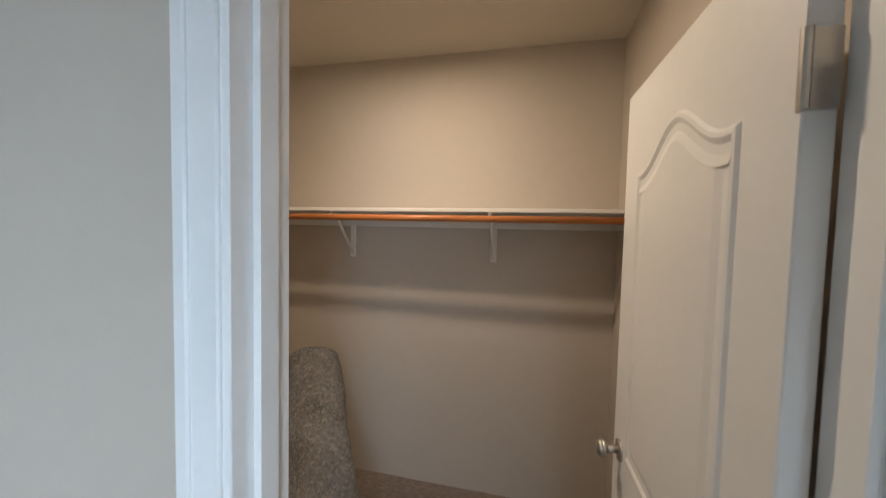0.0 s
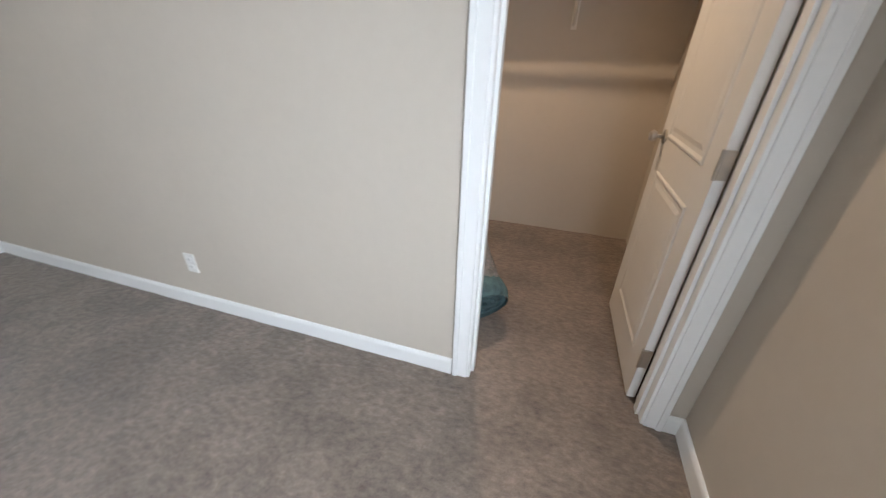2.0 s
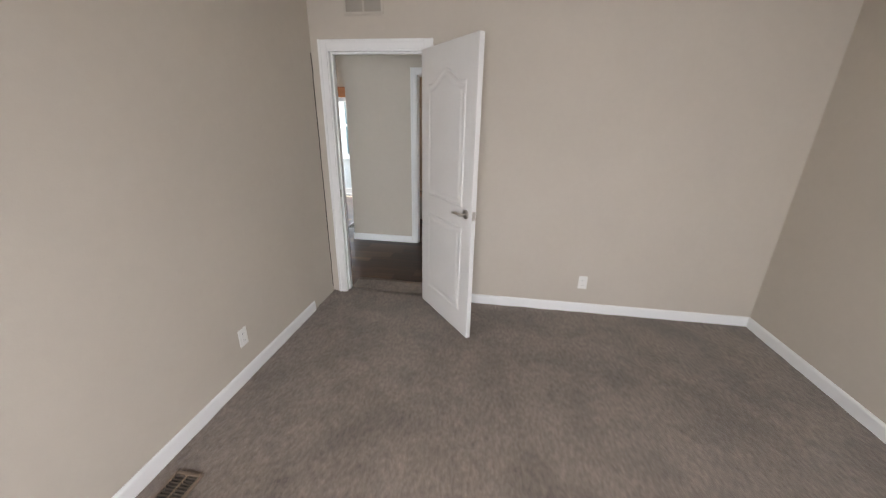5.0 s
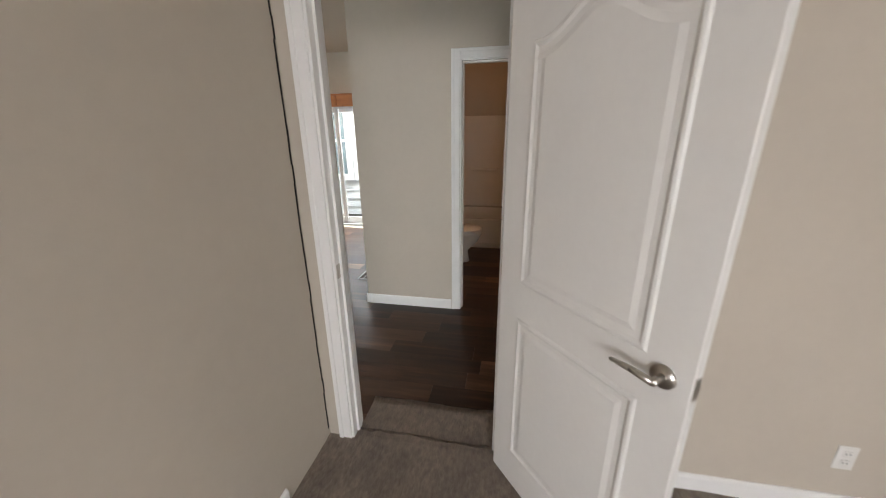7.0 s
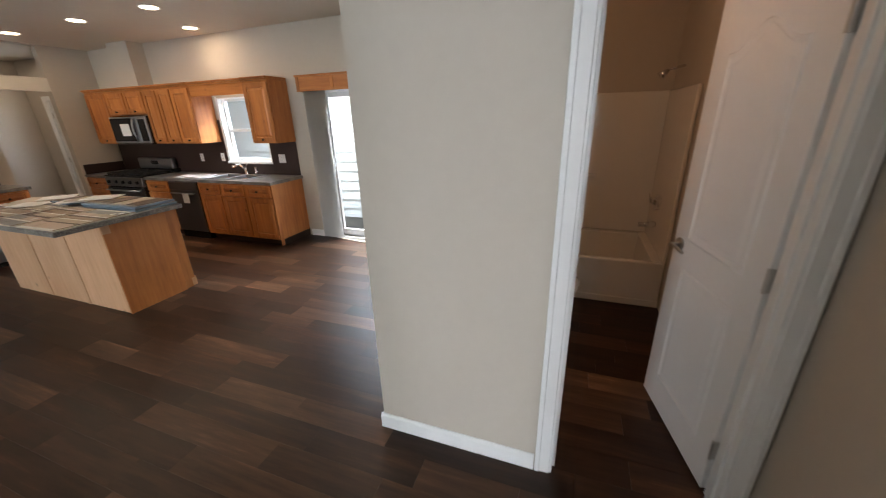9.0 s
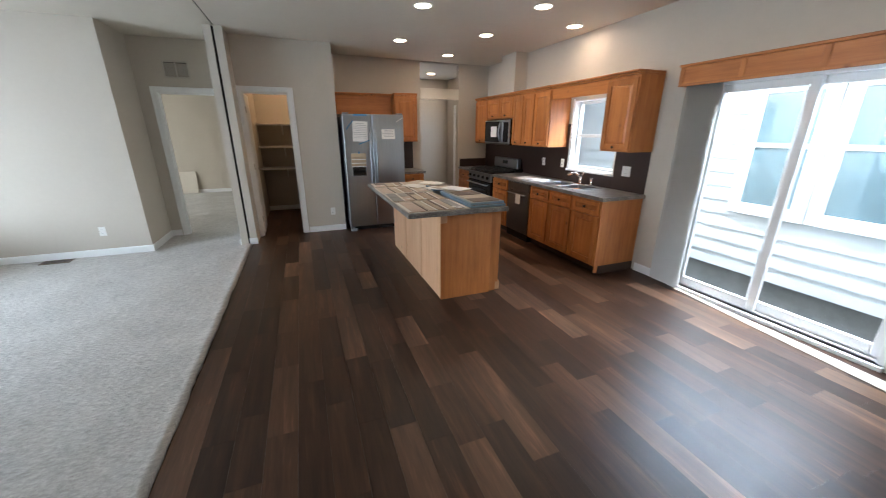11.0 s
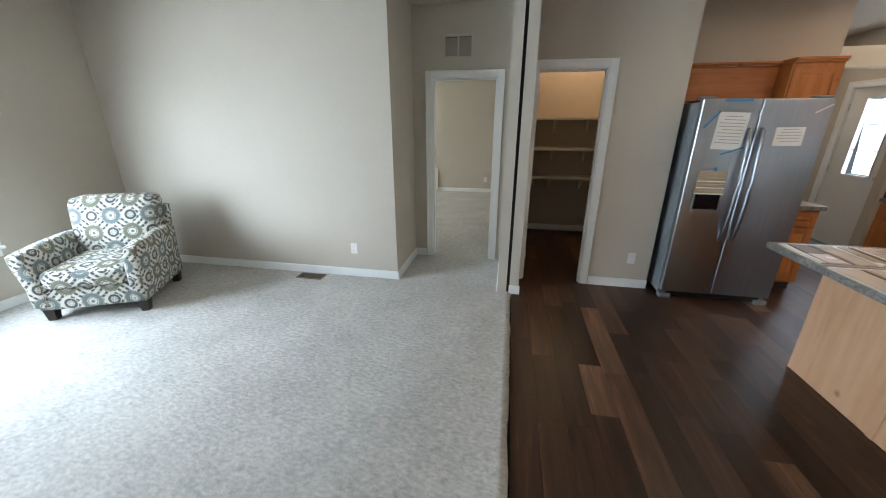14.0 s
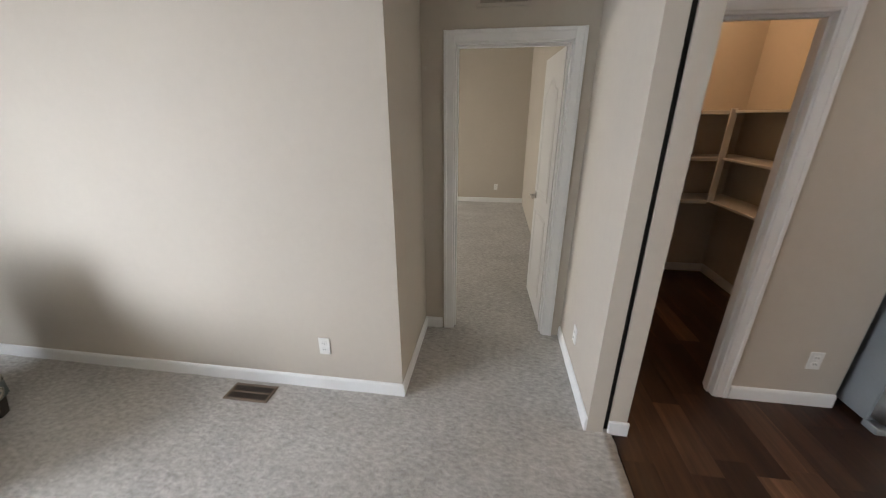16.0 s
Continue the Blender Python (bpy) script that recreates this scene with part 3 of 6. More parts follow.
def laminate_material():
    m, nt, b = material("stone_look_laminate", 0.32)
    v = coords(nt)
    a = noise_tex(nt, v, 9, 6, 0.7)
    c = noise_tex(nt, v, 70, 3, 0.6)
    nt.links.new(ramp(nt, mix(nt, 0.45, a, c), [(0.3, (0.055, 0.05, 0.047)), (0.48, (0.16, 0.15, 0.14)), (0.62, (0.30, 0.285, 0.265)), (0.75, (0.12, 0.10, 0.09))]), b.inputs["Base Color"])
    return m


def steel_material(name, colour=(0.41, 0.435, 0.46), rough=0.28, axis="z"):
    m, nt, b = material(name, rough, 1.0)
    sc = {"z": (260, 260, 2), "x": (2, 260, 260)}[axis]
    g = noise_tex(nt, coords(nt, sc), 1.0, 3)
    nt.links.new(ramp(nt, g, [(0.3, tuple(c * 0.9 for c in colour)), (0.7, tuple(c * 1.06 for c in colour))]), b.inputs["Base Color"])
    r = nt.nodes.new("ShaderNodeMapRange")
    r.inputs["To Min"].default_value, r.inputs["To Max"].default_value = rough * 0.95, rough * 1.08
    nt.links.new(noise_tex(nt, coords(nt), 5, 4), r.inputs["Value"])
    nt.links.new(r.outputs[0], b.inputs["Roughness"])
    return m


M_LAM = laminate_material()
M_STEEL = steel_material("stainless_steel")
M_STEEL_X = steel_material("stainless_steel_wide", axis="x")
M_STEEL_DK = steel_material("dark_stainless", (0.22, 0.21, 0.20), 0.34)
M_CHROME = simple("chrome", (0.75, 0.75, 0.76), 0.12, 1.0, vary=0.02)
M_BLACK = simple("black_enamel", (0.014, 0.013, 0.013), 0.22, vary=0.1)
M_BLACKGLASS = simple("black_glass", (0.008, 0.008, 0.009), 0.07, vary=0.1)
M_IRON = simple("cast_iron", (0.02, 0.02, 0.02), 0.65, vary=0.2, bump_scale=200)
M_GREY = simple("appliance_grey", (0.20, 0.21, 0.22), 0.45, vary=0.05)
M_PAPER = simple("white_paper", (0.78, 0.77, 0.74), 0.8, vary=0.03)
M_INK = simple("grey_print", (0.36, 0.36, 0.37), 0.8)
M_TAPE = simple("blue_tape", (0.06, 0.25, 0.48), 0.6, vary=0.08)
M_CARD = simple("brown_cardboard", (0.42, 0.33, 0.23), 0.85, vary=0.12, scale=20)
M_SPLASH = simple("dark_backsplash", (0.030, 0.014, 0.010), 0.42, vary=0.08, scale=3)


def cab_door(parent, x0, x1, z0, z1, pull=None, name="door", y=0.0):
    """A framed door with a raised centre panel, on a cabinet's front (facing -y)."""
    f, t = min(0.055, (x1 - x0) * 0.24, (z1 - z0) * 0.30), 0.02
    bm = joined((x0, x0 + f, y - t, y - 0.001, z0, z1), (x1 - f, x1, y - t, y - 0.001, z0, z1), (x0 + f, x1 - f, y - t + 0.0006, y - 0.001, z0, z0 + f), (x0 + f, x1 - f, y - t + 0.0006, y - 0.001, z1 - f, z1), bev=0.0025)
    d = part(name, bm, M_ALDER, parent)
    a, b, c, e = x0 + f, x1 - f, z0 + f, z1 - f
    pb = bmesh.new()
    rings = [[pb.verts.new(p) for p in ((a + i, y - h, c + i), (b - i, y - h, c + i), (b - i, y - h, e - i), (a + i, y - h, e - i))] for i, h in ((-0.004, 0.009), (0.004, 0.009), (0.026, 0.017), (0.030, 0.0172))]
    for r0, r1 in zip(rings, rings[1:]):
        for i in range(4):
            pb.faces.new((r0[i], r0[(i + 1) % 4], r1[(i + 1) % 4], r1[i]))
    pb.faces.new(rings[-1])
    part("panel", pb, M_ALDER, d)
    if pull:
        px, pz = pull
        k = rod((px, y - t, pz), (px, y - t - 0.014, pz), 0.005, 8)
        rod((px, y - t - 0.012, pz), (px, y - t - 0.026, pz), 0.011, 12, 0.014, k)
        part("knob", k, M_BRONZE, d, "small dark bronze knob", True)
    return d


def cabinet(name, at, turn, w, h, d, fronts, label, toe=True, crown=False, group=""):
    """A cabinet unit: local x along its front, front in the plane y=0, body behind. fronts: (kind, x0, x1, z0, z1, pull)."""
    ob = thing(name, label, "cabinet", group, at=at, turn=turn)
    z0 = 0.095 if toe else 0.0
    part("body", block(0, w, 0.0, d, z0, h, 0.0015), M_ALDER, ob)
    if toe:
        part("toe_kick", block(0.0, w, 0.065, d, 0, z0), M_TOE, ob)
    if crown:
        bm = joined((-0.0, w, -0.024, d, h, h + 0.018), (-0.0, w, -0.040, d, h + 0.018, h + 0.040), bev=0.004)
        part("crown_moulding", bm, M_ALDER_X, ob)
    for kind, a, b, c, e, pull in fronts:
        cab_door(ob, a, b, c, e, pull, kind)
    return ob


CT = 0.862                                # worktop height
BX, UX = 3.67, 3.92                       # fronts of base and wall cabinets
BASE_H, UP_Z, UP_T = CT - 0.038, 1.312, 2.045


def base_unit(n, y_north, w, doors, drawers, label):
    g = 0.006
    fr = []
    step = w / doors
    for i in range(doors):
        a, b = i * step + g + 0.012, (i + 1) * step - g - 0.012
        top = BASE_H - 0.02
        if drawers:
            fr.append(("drawer_front", a, b, top - 0.135, top, ((a + b) / 2, top - 0.0675)))
            top -= 0.155
        fr.append(("door", a, b, 0.12, top, None))
    return cabinet(n, (BX, y_north, 0), -90, w, BASE_H, EAST - BX - 0.003, fr, label, group="kitchen base cabinets")


base_unit("base_cabinet", -2.287, 0.435, 1, True, "knotty alder base cabinet with one drawer and door")
base_unit("base_cabinet", -1.432, 0.853, 2, True, "knotty alder sink base cabinet with two doors")
base_unit("base_cabinet", -0.383, 0.475, 1, True, "narrow knotty alder base cabinet beside the range")
base_unit("base_cabinet", KIT_N - 0.003, 0.53, 1, True, "narrow knotty alder corner base cabinet")
# raw filler strip at the foot of the end panel
solid("scribe_strip", block(BX - 0.004, BX + 0.05, -2.728, -2.7225, 0.02, BASE_H - 0.01, 0.001), M_ALDER, "thin alder scribe strip at the cabinet end", "trim", kind="structure")


def upper_unit(y_north, w, z0, doors, label):
    step = w / doors
    h = UP_T - z0
    fr = [("door", i * step + 0.01, (i + 1) * step - 0.01, 0.02, h - 0.03, ((i + 0.5) * step, 0.045)) for i in range(doors)]
    ob = cabinet("wall_cabinet", (UX, y_north, z0), -90, w, h, EAST - UX - 0.003, fr, label, toe=False, crown=True, group="kitchen wall cabinets")
    return ob


upper_unit(-2.327, 0.40, UP_Z, 1, "knotty alder wall cabinet with one raised-panel door")
upper_unit(-1.027, 0.353, UP_Z, 1, "knotty alder wall cabinet beside the window")
upper_unit(-0.463, 0.562, UP_Z, 2, "knotty alder wall cabinet with two narrow doors")
upper_unit(0.365, 0.826, 1.715, 2, "short knotty alder wall cabinet over the microwave")
upper_unit(0.84, 0.473, UP_Z, 1, "knotty alder corner wall cabinet")
wv = thing("window_valance", "knotty alder valance board bridging cabinets over the window", "valance", at=(0, 0, 0))
part("board", block(UX + 0.004, UX + 0.024, -2.325, -1.382, 1.905, UP_T - 0.004, 0.002), M_ALDER_Y, wv)
part("crown_moulding", joined((UX - 0.020, UX + 0.05, -2.325, -1.382, UP_T - 0.004, UP_T + 0.016), (UX - 0.036, UX + 0.05, -2.325, -1.382, UP_T + 0.016, UP_T + 0.038), bev=0.003), M_ALDER_Y, wv)
# duct chase over the microwave
solid("duct_chase", block(4.02, EAST - 0.001, -0.27, 0.16, UP_T + 0.045, 2.69), M_WALL, "boxed tan duct chase above the wall cabinets", "chase", kind="structure")


def worktop(name, x0, x1, y0, y1, label, holes=()):
    ob = thing(name, label, "worktop")
    bm = bmesh.new()
    if holes:
        hx0, hx1, hy0, hy1 = holes
        for b in ((x0, x1, y0, hy0), (x0, x1, hy1, y1), (x0, hx0, hy0, hy1), (hx1, x1, hy0, hy1)):
            block(*b, CT - 0.038, CT, bm=bm)
    else:
        block(x0, x1, y0, y1, CT - 0.038, CT, 0.004, bm, 2)
    part("slab", bm, M_LAM, ob)
    return ob


SINK = (3.745, 4.13, -2.205, -1.515)
worktop("worktop_sink_run", BX - 0.025, EAST - 0.002, -2.745, -0.382, "grey stone-look laminate worktop with sink cutout", SINK)
worktop("worktop_corner", BX - 0.025, EAST - 0.002, 0.492, KIT_N - 0.002, "grey stone-look laminate corner worktop")
bs = thing("backsplash", "dark brown smooth backsplash panels behind the worktop", "backsplash", kind="structure")
for b in ((EAST - 0.010, EAST - 0.001, -2.72, -2.24, CT, UP_Z), (EAST - 0.010, EAST - 0.001, -2.24, -1.46, CT, 1.005), (EAST - 0.010, EAST - 0.001, -1.46, KIT_N - 0.012, CT, UP_Z + 0.3), (BX + 0.0, EAST - 0.010, KIT_N - 0.010, KIT_N - 0.001, CT, 1.01)):
    part("panel", block(*b, 0.001), M_SPLASH, bs)


def bowl(x0, x1, y0, y1, z0, z1):
    bm = bmesh.new()
    r0 = [bm.verts.new(p) for p in ((x0, y0, z1), (x1, y0, z1), (x1, y1, z1), (x0, y1, z1))]
    i = 0.02
    r1 = [bm.verts.new(p) for p in ((x0 + i, y0 + i, z0), (x1 - i, y0 + i, z0), (x1 - i, y1 - i, z0), (x0 + i, y1 - i, z0))]
    for k in range(4):
        bm.faces.new((r0[k], r0[(k + 1) % 4], r1[(k + 1) % 4], r1[k]))
    bm.faces.new(r1)
    return bm


sink = thing("kitchen_sink", "double-bowl stainless steel drop-in kitchen sink", "sink")
sx0, sx1, sy0, sy1 = SINK
part("rim", joined((sx0 - 0.02, sx1 + 0.02, sy0 - 0.02, sy0 + 0.015, CT + 0.001, CT + 0.008), (sx0 - 0.02, sx1 + 0.02, sy1 - 0.015, sy1 + 0.02, CT + 0.001, CT + 0.008), (sx0 - 0.02, sx0 + 0.015, sy0 + 0.015, sy1 - 0.015, CT + 0.001, CT + 0.008), (sx1 - 0.045, sx1 + 0.02, sy0 + 0.015, sy1 - 0.015, CT + 0.001, CT + 0.008), (sx0 + 0.015, sx1 - 0.045, -1.875, -1.845, CT - 0.004, CT + 0.007), bev=0.002), M_STEEL_X, sink)
for a, b in ((sy0 + 0.014, -1.874), (-1.846, sy1 - 0.014)):
    part("bowl", bowl(sx0 + 0.014, sx1 - 0.044, a, b, CT - 0.17, CT + 0.002), M_STEEL_X, sink)
    part("drain", rod((sx0 + 0.17, (a + b) / 2, CT - 0.1695), (sx0 + 0.17, (a + b) / 2, CT - 0.166), 0.04, 20), M_CHROME, sink)
tap = thing("kitchen_faucet", "chrome kitchen faucet with pull-out spout and side sprayer", "faucet", at=(4.115, -1.86, CT + 0.008))
part("base_plate", block(-0.025, 0.025, -0.12, 0.12, 0, 0.012, 0.004), M_CHROME, tap)
bm = rod((0, 0, 0.01), (0, 0, 0.10), 0.022, 16, 0.019)
rod((0, 0, 0.09), (-0.10, 0, 0.155), 0.017, 14, 0.014, bm)
rod((-0.09, 0, 0.150), (-0.20, 0, 0.135), 0.015, 14, 0.017, bm)
part("spout", bm, M_CHROME, tap, "", True)
part("handle", rod((0, 0, 0.10), (0.03, -0.05, 0.17), 0.010, 12, 0.007), M_CHROME, tap, "", True)
bm = rod((0.0, -0.19, 0), (0, -0.19, 0.05), 0.018, 14, 0.012)
rod((0, -0.19, 0.05), (0, -0.19, 0.10), 0.012, 14, 0.018, bm)
part("sprayer", bm, M_CHROME, tap, "", True)

# dishwasher
dw = thing("dishwasher", "dark stainless dishwasher with a white tag hanging on it", "dishwasher", at=(BX, -0.868, 0), turn=-90)
part("door", block(0.006, 0.55, -0.022, 0.0, 0.11, BASE_H - 0.125, 0.004), M_STEEL_DK, dw)
part("control_panel", block(0.006, 0.55, -0.024, 0.0, BASE_H - 0.12, BASE_H - 0.008, 0.004), M_STEEL_DK, dw)
part("body", block(0.004, 0.552, 0.001, 0.53, 0.0, BASE_H - 0.004), M_BLACK, dw)
bm = rod((0.06, -0.055, BASE_H - 0.16), (0.50, -0.055, BASE_H - 0.16), 0.010, 12)
for x in (0.08, 0.48):
    rod((x, -0.022, BASE_H - 0.16), (x, -0.055, BASE_H - 0.16), 0.007, 8, None, bm)
part("handle", bm, M_STEEL_X, dw, "", True)
part("tag", block(0.30, 0.42, -0.0705, -0.069, BASE_H - 0.29, BASE_H - 0.155, 0.0004), M_PAPER, dw, "white paper tag")

# range
RY0, RY1 = -0.375, 0.485
rg = thing("range", "black and stainless gas range with cast iron grates", "range", at=(BX - 0.045, RY1, 0), turn=-90)
rw = RY1 - RY0 - 0.008
part("body", block(0.004, rw, 0.03, 0.60, 0.03, CT - 0.005, 0.003), M_BLACK, rg)
part("oven_door", block(0.006, rw - 0.002, 0.0, 0.03, 0.19, 0.70, 0.004), M_BLACK, rg)
part("oven_window", block(0.13, rw - 0.13, -0.003, 0.001, 0.30, 0.58, 0.003), M_BLACKGLASS, rg)
part("drawer", block(0.006, rw - 0.002, 0.002, 0.03, 0.04, 0.18, 0.004), M_BLACK, rg)
bm = rod((0.05, -0.05, 0.665), (rw - 0.05, -0.05, 0.665), 0.012, 12)
for x in (0.09, rw - 0.09):
    rod((x, 0.0, 0.665), (x, -0.05, 0.665), 0.009, 8, None, bm)
part("door_handle", bm, M_STEEL_X, rg, "", True)
part("control_panel", block(0.006, rw - 0.002, -0.004, 0.035, 0.715, CT - 0.012, 0.006), M_STEEL_DK, rg)
for i in range(5):
    x = 0.10 + i * (rw - 0.20) / 4
    k = part("knob", rod((x, -0.004, 0.78), (x, -0.034, 0.78), 0.024, 20, 0.019), M_BLACK, rg, "", True)
part("cooktop", block(0.002, rw + 0.002, -0.002, 0.52, CT - 0.004, CT + 0.012, 0.004), M_BLACK, rg)
for i in range(3):
    a = 0.03 + i * (rw - 0.06) / 3
    b = a + (rw - 0.06) / 3 - 0.01
    bm = bmesh.new()
    for x in (a, (a + b) / 2 - 0.005, b - 0.012):
        block(x, x + 0.012, 0.03, 0.49, CT + 0.030, CT + 0.044, bm=bm)
    for y in (0.03, 0.14, 0.26, 0.37, 0.478):
        block(a, b, y, y + 0.012, CT + 0.029, CT + 0.043, bm=bm)
    for x in (a, b - 0.012):
        for y in (0.04, 0.47):
            block(x, x + 0.012, y, y + 0.012, CT + 0.012, CT + 0.031, bm=bm)
    part("grate", bm, M_IRON, rg)
    for y in (0.15, 0.38):
        part("burner", rod(((a + b) / 2, y, CT + 0.012), ((a + b) / 2, y, CT + 0.026), 0.045, 20, 0.036), M_IRON, rg, "", True)
bg = part("backguard", block(0.004, rw, 0.535, 0.60, CT, CT + 0.06, 0.004), M_BLACK, rg)
part("backguard_panel", block(0.03, rw - 0.03, 0.505, 0.58, CT + 0.05, CT + 0.215, 0.012), M_STEEL_X, rg)
part("clock", block(rw / 2 - 0.08, rw / 2 + 0.08, 0.500, 0.508, CT + 0.12, CT + 0.175, 0.006), M_BLACKGLASS, rg, "dark oval clock display")

# microwave
mw = thing("microwave", "over-the-range stainless microwave with a white label", "microwave", at=(3.86, 0.352, 1.305), turn=-90)
part("body", block(0, 0.80, 0.03, 0.37, 0, 0.392, 0.004), M_BLACK, mw)
part("door", block(0.002, 0.60, 0.0, 0.03, 0.022, 0.388, 0.006), M_STEEL_X, mw)
part("window", block(0.022, 0.535, -0.003, 0.002, 0.045, 0.365, 0.01), M_BLACKGLASS, mw)
part("control_panel", block(0.602, 0.798, 0.002, 0.03, 0.022, 0.388, 0.005), M_STEEL_X, mw)
part("keypad", block(0.630, 0.775, -0.001, 0.004, 0.05, 0.35, 0.004), M_BLACKGLASS, mw)
bm = tube([(0.555, -0.012 - 0.035 * math.sin(math.pi * i / 8), 0.06 + 0.30 * i / 8) for i in range(9)], 0.013)
part("handle", bm, M_STEEL, mw, "curved stainless handle", True)
part("label", block(0.22, 0.42, -0.0042, -0.0032, 0.12, 0.29), M_PAPER, mw, "white paper label")
part("vent_grille", joined(*[(0.02, 0.78, 0.0, 0.03, 0.003 + i * 0.006, 0.006 + i * 0.006) for i in range(3)]), M_STEEL_DK, mw)

# ---- refrigerator ----
FX0, FX1, FY = 1.398, 2.300, 0.055
fr = thing("refrigerator", "side-by-side stainless refrigerator with taped papers on it", "refrigerator")
part("body", block(FX0 + 0.005, FX1 - 0.005, FY + 0.075, KIT_N - 0.03, 0.03, 1.735, 0.006), M_GREY, fr)
split = FX0 + 0.42
for n, a, b in (("freezer_door", FX0, split - 0.004), ("fridge_door", split + 0.004, FX1)):
    d = part(n, block(a, b, FY, FY + 0.07, 0.075, 1.755, 0.012, seg=3), M_STEEL, fr)
    hx = split - 0.045 if n == "freezer_door" else split + 0.045
    bm = tube([(hx, FY + 0.004, 0.61)] + [(hx, FY - 0.012 - 0.045 * math.sin(math.pi * i / 14) ** 0.6, 0.62 + 0.90 * i / 14) for i in range(15)] + [(hx, FY + 0.004, 1.53)], 0.014)
    part("handle", bm, M_STEEL, d, "long bowed stainless handle", True)
part("base_grille", block(FX0 + 0.06, FX1 - 0.06, FY + 0.03, FY + 0.10, 0.018, 0.07, 0.003), M_BLACK, fr)
for x in (FX0 + 0.05, FX1 - 0.05):
    part("roller_foot", block(x - 0.05, x + 0.05, FY + 0.005, FY + 0.09, 0.0, 0.045, 0.012, seg=2), M_GREY, fr)
    part("hinge_cover", block(x - 0.045, x + 0.045, FY + 0.03, FY + 0.14, 1.756, 1.775, 0.006), M_GREY, fr)
dsp = part("dispenser", block(FX0 + 0.085, FX0 + 0.30, FY - 0.004, FY + 0.01, 0.86, 1.19, 0.006), M_GREY, fr, "ice and water dispenser")
part("recess", block(FX0 + 0.095, FX0 + 0.29, FY - 0.006, FY + 0.0, 0.87, 1.01, 0.004), M_BLACKGLASS, dsp, "glossy black dispenser recess")
cardp = part("cardboard_cover", block(FX0 + 0.080, FX0 + 0.30, FY - 0.012, FY - 0.0065, 1.005, 1.20, 0.001), M_CARD, fr, "corrugated brown cardboard packing")
for i in range(5):
    part("corrugation", rod((FX0 + 0.085, FY - 0.012, 1.03 + i * 0.027), (FX0 + 0.295, FY - 0.012, 1.03 + i * 0.027), 0.005, 8), M_PAPER if i % 2 else M_CARD, cardp)
part("card_edge", block(FX0 + 0.08, FX0 + 0.305, FY - 0.0135, FY - 0.011, 1.002, 1.013), M_PAPER, cardp)


def sheet(name, x0, x1, z0, z1, y, lines, label, tilt=0.0):
    ob = thing(name, label, "paper", "papers on the refrigerator", at=((x0 + x1) / 2, y, (z0 + z1) / 2))
    ob.matrix_world = pose((x0 + x1) / 2, y, (z0 + z1) / 2, 0, tilt, 0)
    w, h = (x1 - x0) / 2, (z1 - z0) / 2
    part("page", block(-w, w, -0.0012, -0.0002, -h, h), M_PAPER, ob)
    for i in range(lines):
        z = h * 0.78 - i * h * 1.6 / lines
        k = 0.55 if i == 0 else 0.82 - 0.25 * ((i * 7) % 3 == 1)
        part("text_line", block(-w * k, w * (k if i == 0 else 0.8), -0.0017, -0.0012, z - h * 0.16 / lines, z + h * 0.16 / lines), M_INK, ob)
    return ob


sheet("paper_notice", FX0 + 0.13, FX0 + 0.35, 1.37, 1.655, FY, 9, "white printed sheet taped to the freezer door", 2)
sheet("paper_notice", FX0 + 0.56, FX0 + 0.76, 1.405, 1.545, FY, 5, "small white printed notice on the fridge door", -1)
for i, (a, z, l, w, r) in enumerate(((FX0 + 0.25, 1.762, 0.20, 0.022, 0), (FX0 + 0.09, 1.60, 0.16, 0.014, -52), (FX0 + 0.29, 1.36, 0.17, 0.014, -20), (FX0 + 0.20, 1.212, 0.03, 0.022, 80), (FX0 + 0.84, 1.68, 0.12, 0.010, -30))):
    bm = block(-l / 2, l / 2, -0.0012, 0.0, -w / 2, w / 2)
    tp = solid("tape_strip", bm, M_TAPE if i < 4 else M_PAPER, "strip of blue painter's tape on the door" if i < 4 else "strip of clear packing tape on the door", "tape", "tape strips")
    tp.matrix_world = pose(a, FY - (0.0015 if i != 3 else 0.014), z if i else 1.742, 0, r, 0)

# cupboards round the refrigerator
cabinet("wall_cabinet", (2.325, KIT_N - 0.325, 1.345), 0, 0.395, 0.735, 0.320, [("door", 0.012, 0.383, 0.02, 0.70, (0.06, 0.05))], "knotty alder wall cabinet beside the refrigerator", toe=False, crown=True, group="kitchen wall cabinets")
fp = thing("over_fridge_panel", "plain knotty alder panel above the refrigerator", "cabinet panel")
part("panel", block(1.342, 2.322, 0.86, 0.88, 1.78, 2.075, 0.002), M_ALDER_X, fp)
part("bottom", block(1.342, 2.322, 0.88, KIT_N - 0.002, 1.78, 1.80), M_ALDER_X, fp)
part("crown_moulding", joined((1.342, 2.322, 0.838, 0.89, 2.075, 2.093), (1.342, 2.322, 0.822, 0.89, 2.093, 2.113), bev=0.003), M_ALDER_X, fp)
cabinet("base_cabinet", (2.325, KIT_N - 0.57, 0), 0, 0.42, BASE_H, 0.565, [("drawer_front", 0.014, 0.406, BASE_H - 0.155, BASE_H - 0.02, (0.21, BASE_H - 0.085)), ("door", 0.014, 0.406, 0.12, BASE_H - 0.17, None)], "knotty alder base cabinet beside the refrigerator", group="kitchen base cabinets")
ob = thing("worktop_by_fridge", "small grey laminate worktop beside the refrigerator", "worktop")
part("slab", block(2.30, 2.775, KIT_N - 0.60, KIT_N - 0.002, CT - 0.038, CT, 0.004), M_LAM, ob)
part("splash", block(2.325, 2.72, KIT_N - 0.010, KIT_N - 0.001, CT, 1.345), M_SPLASH, ob, "dark brown backsplash panel")

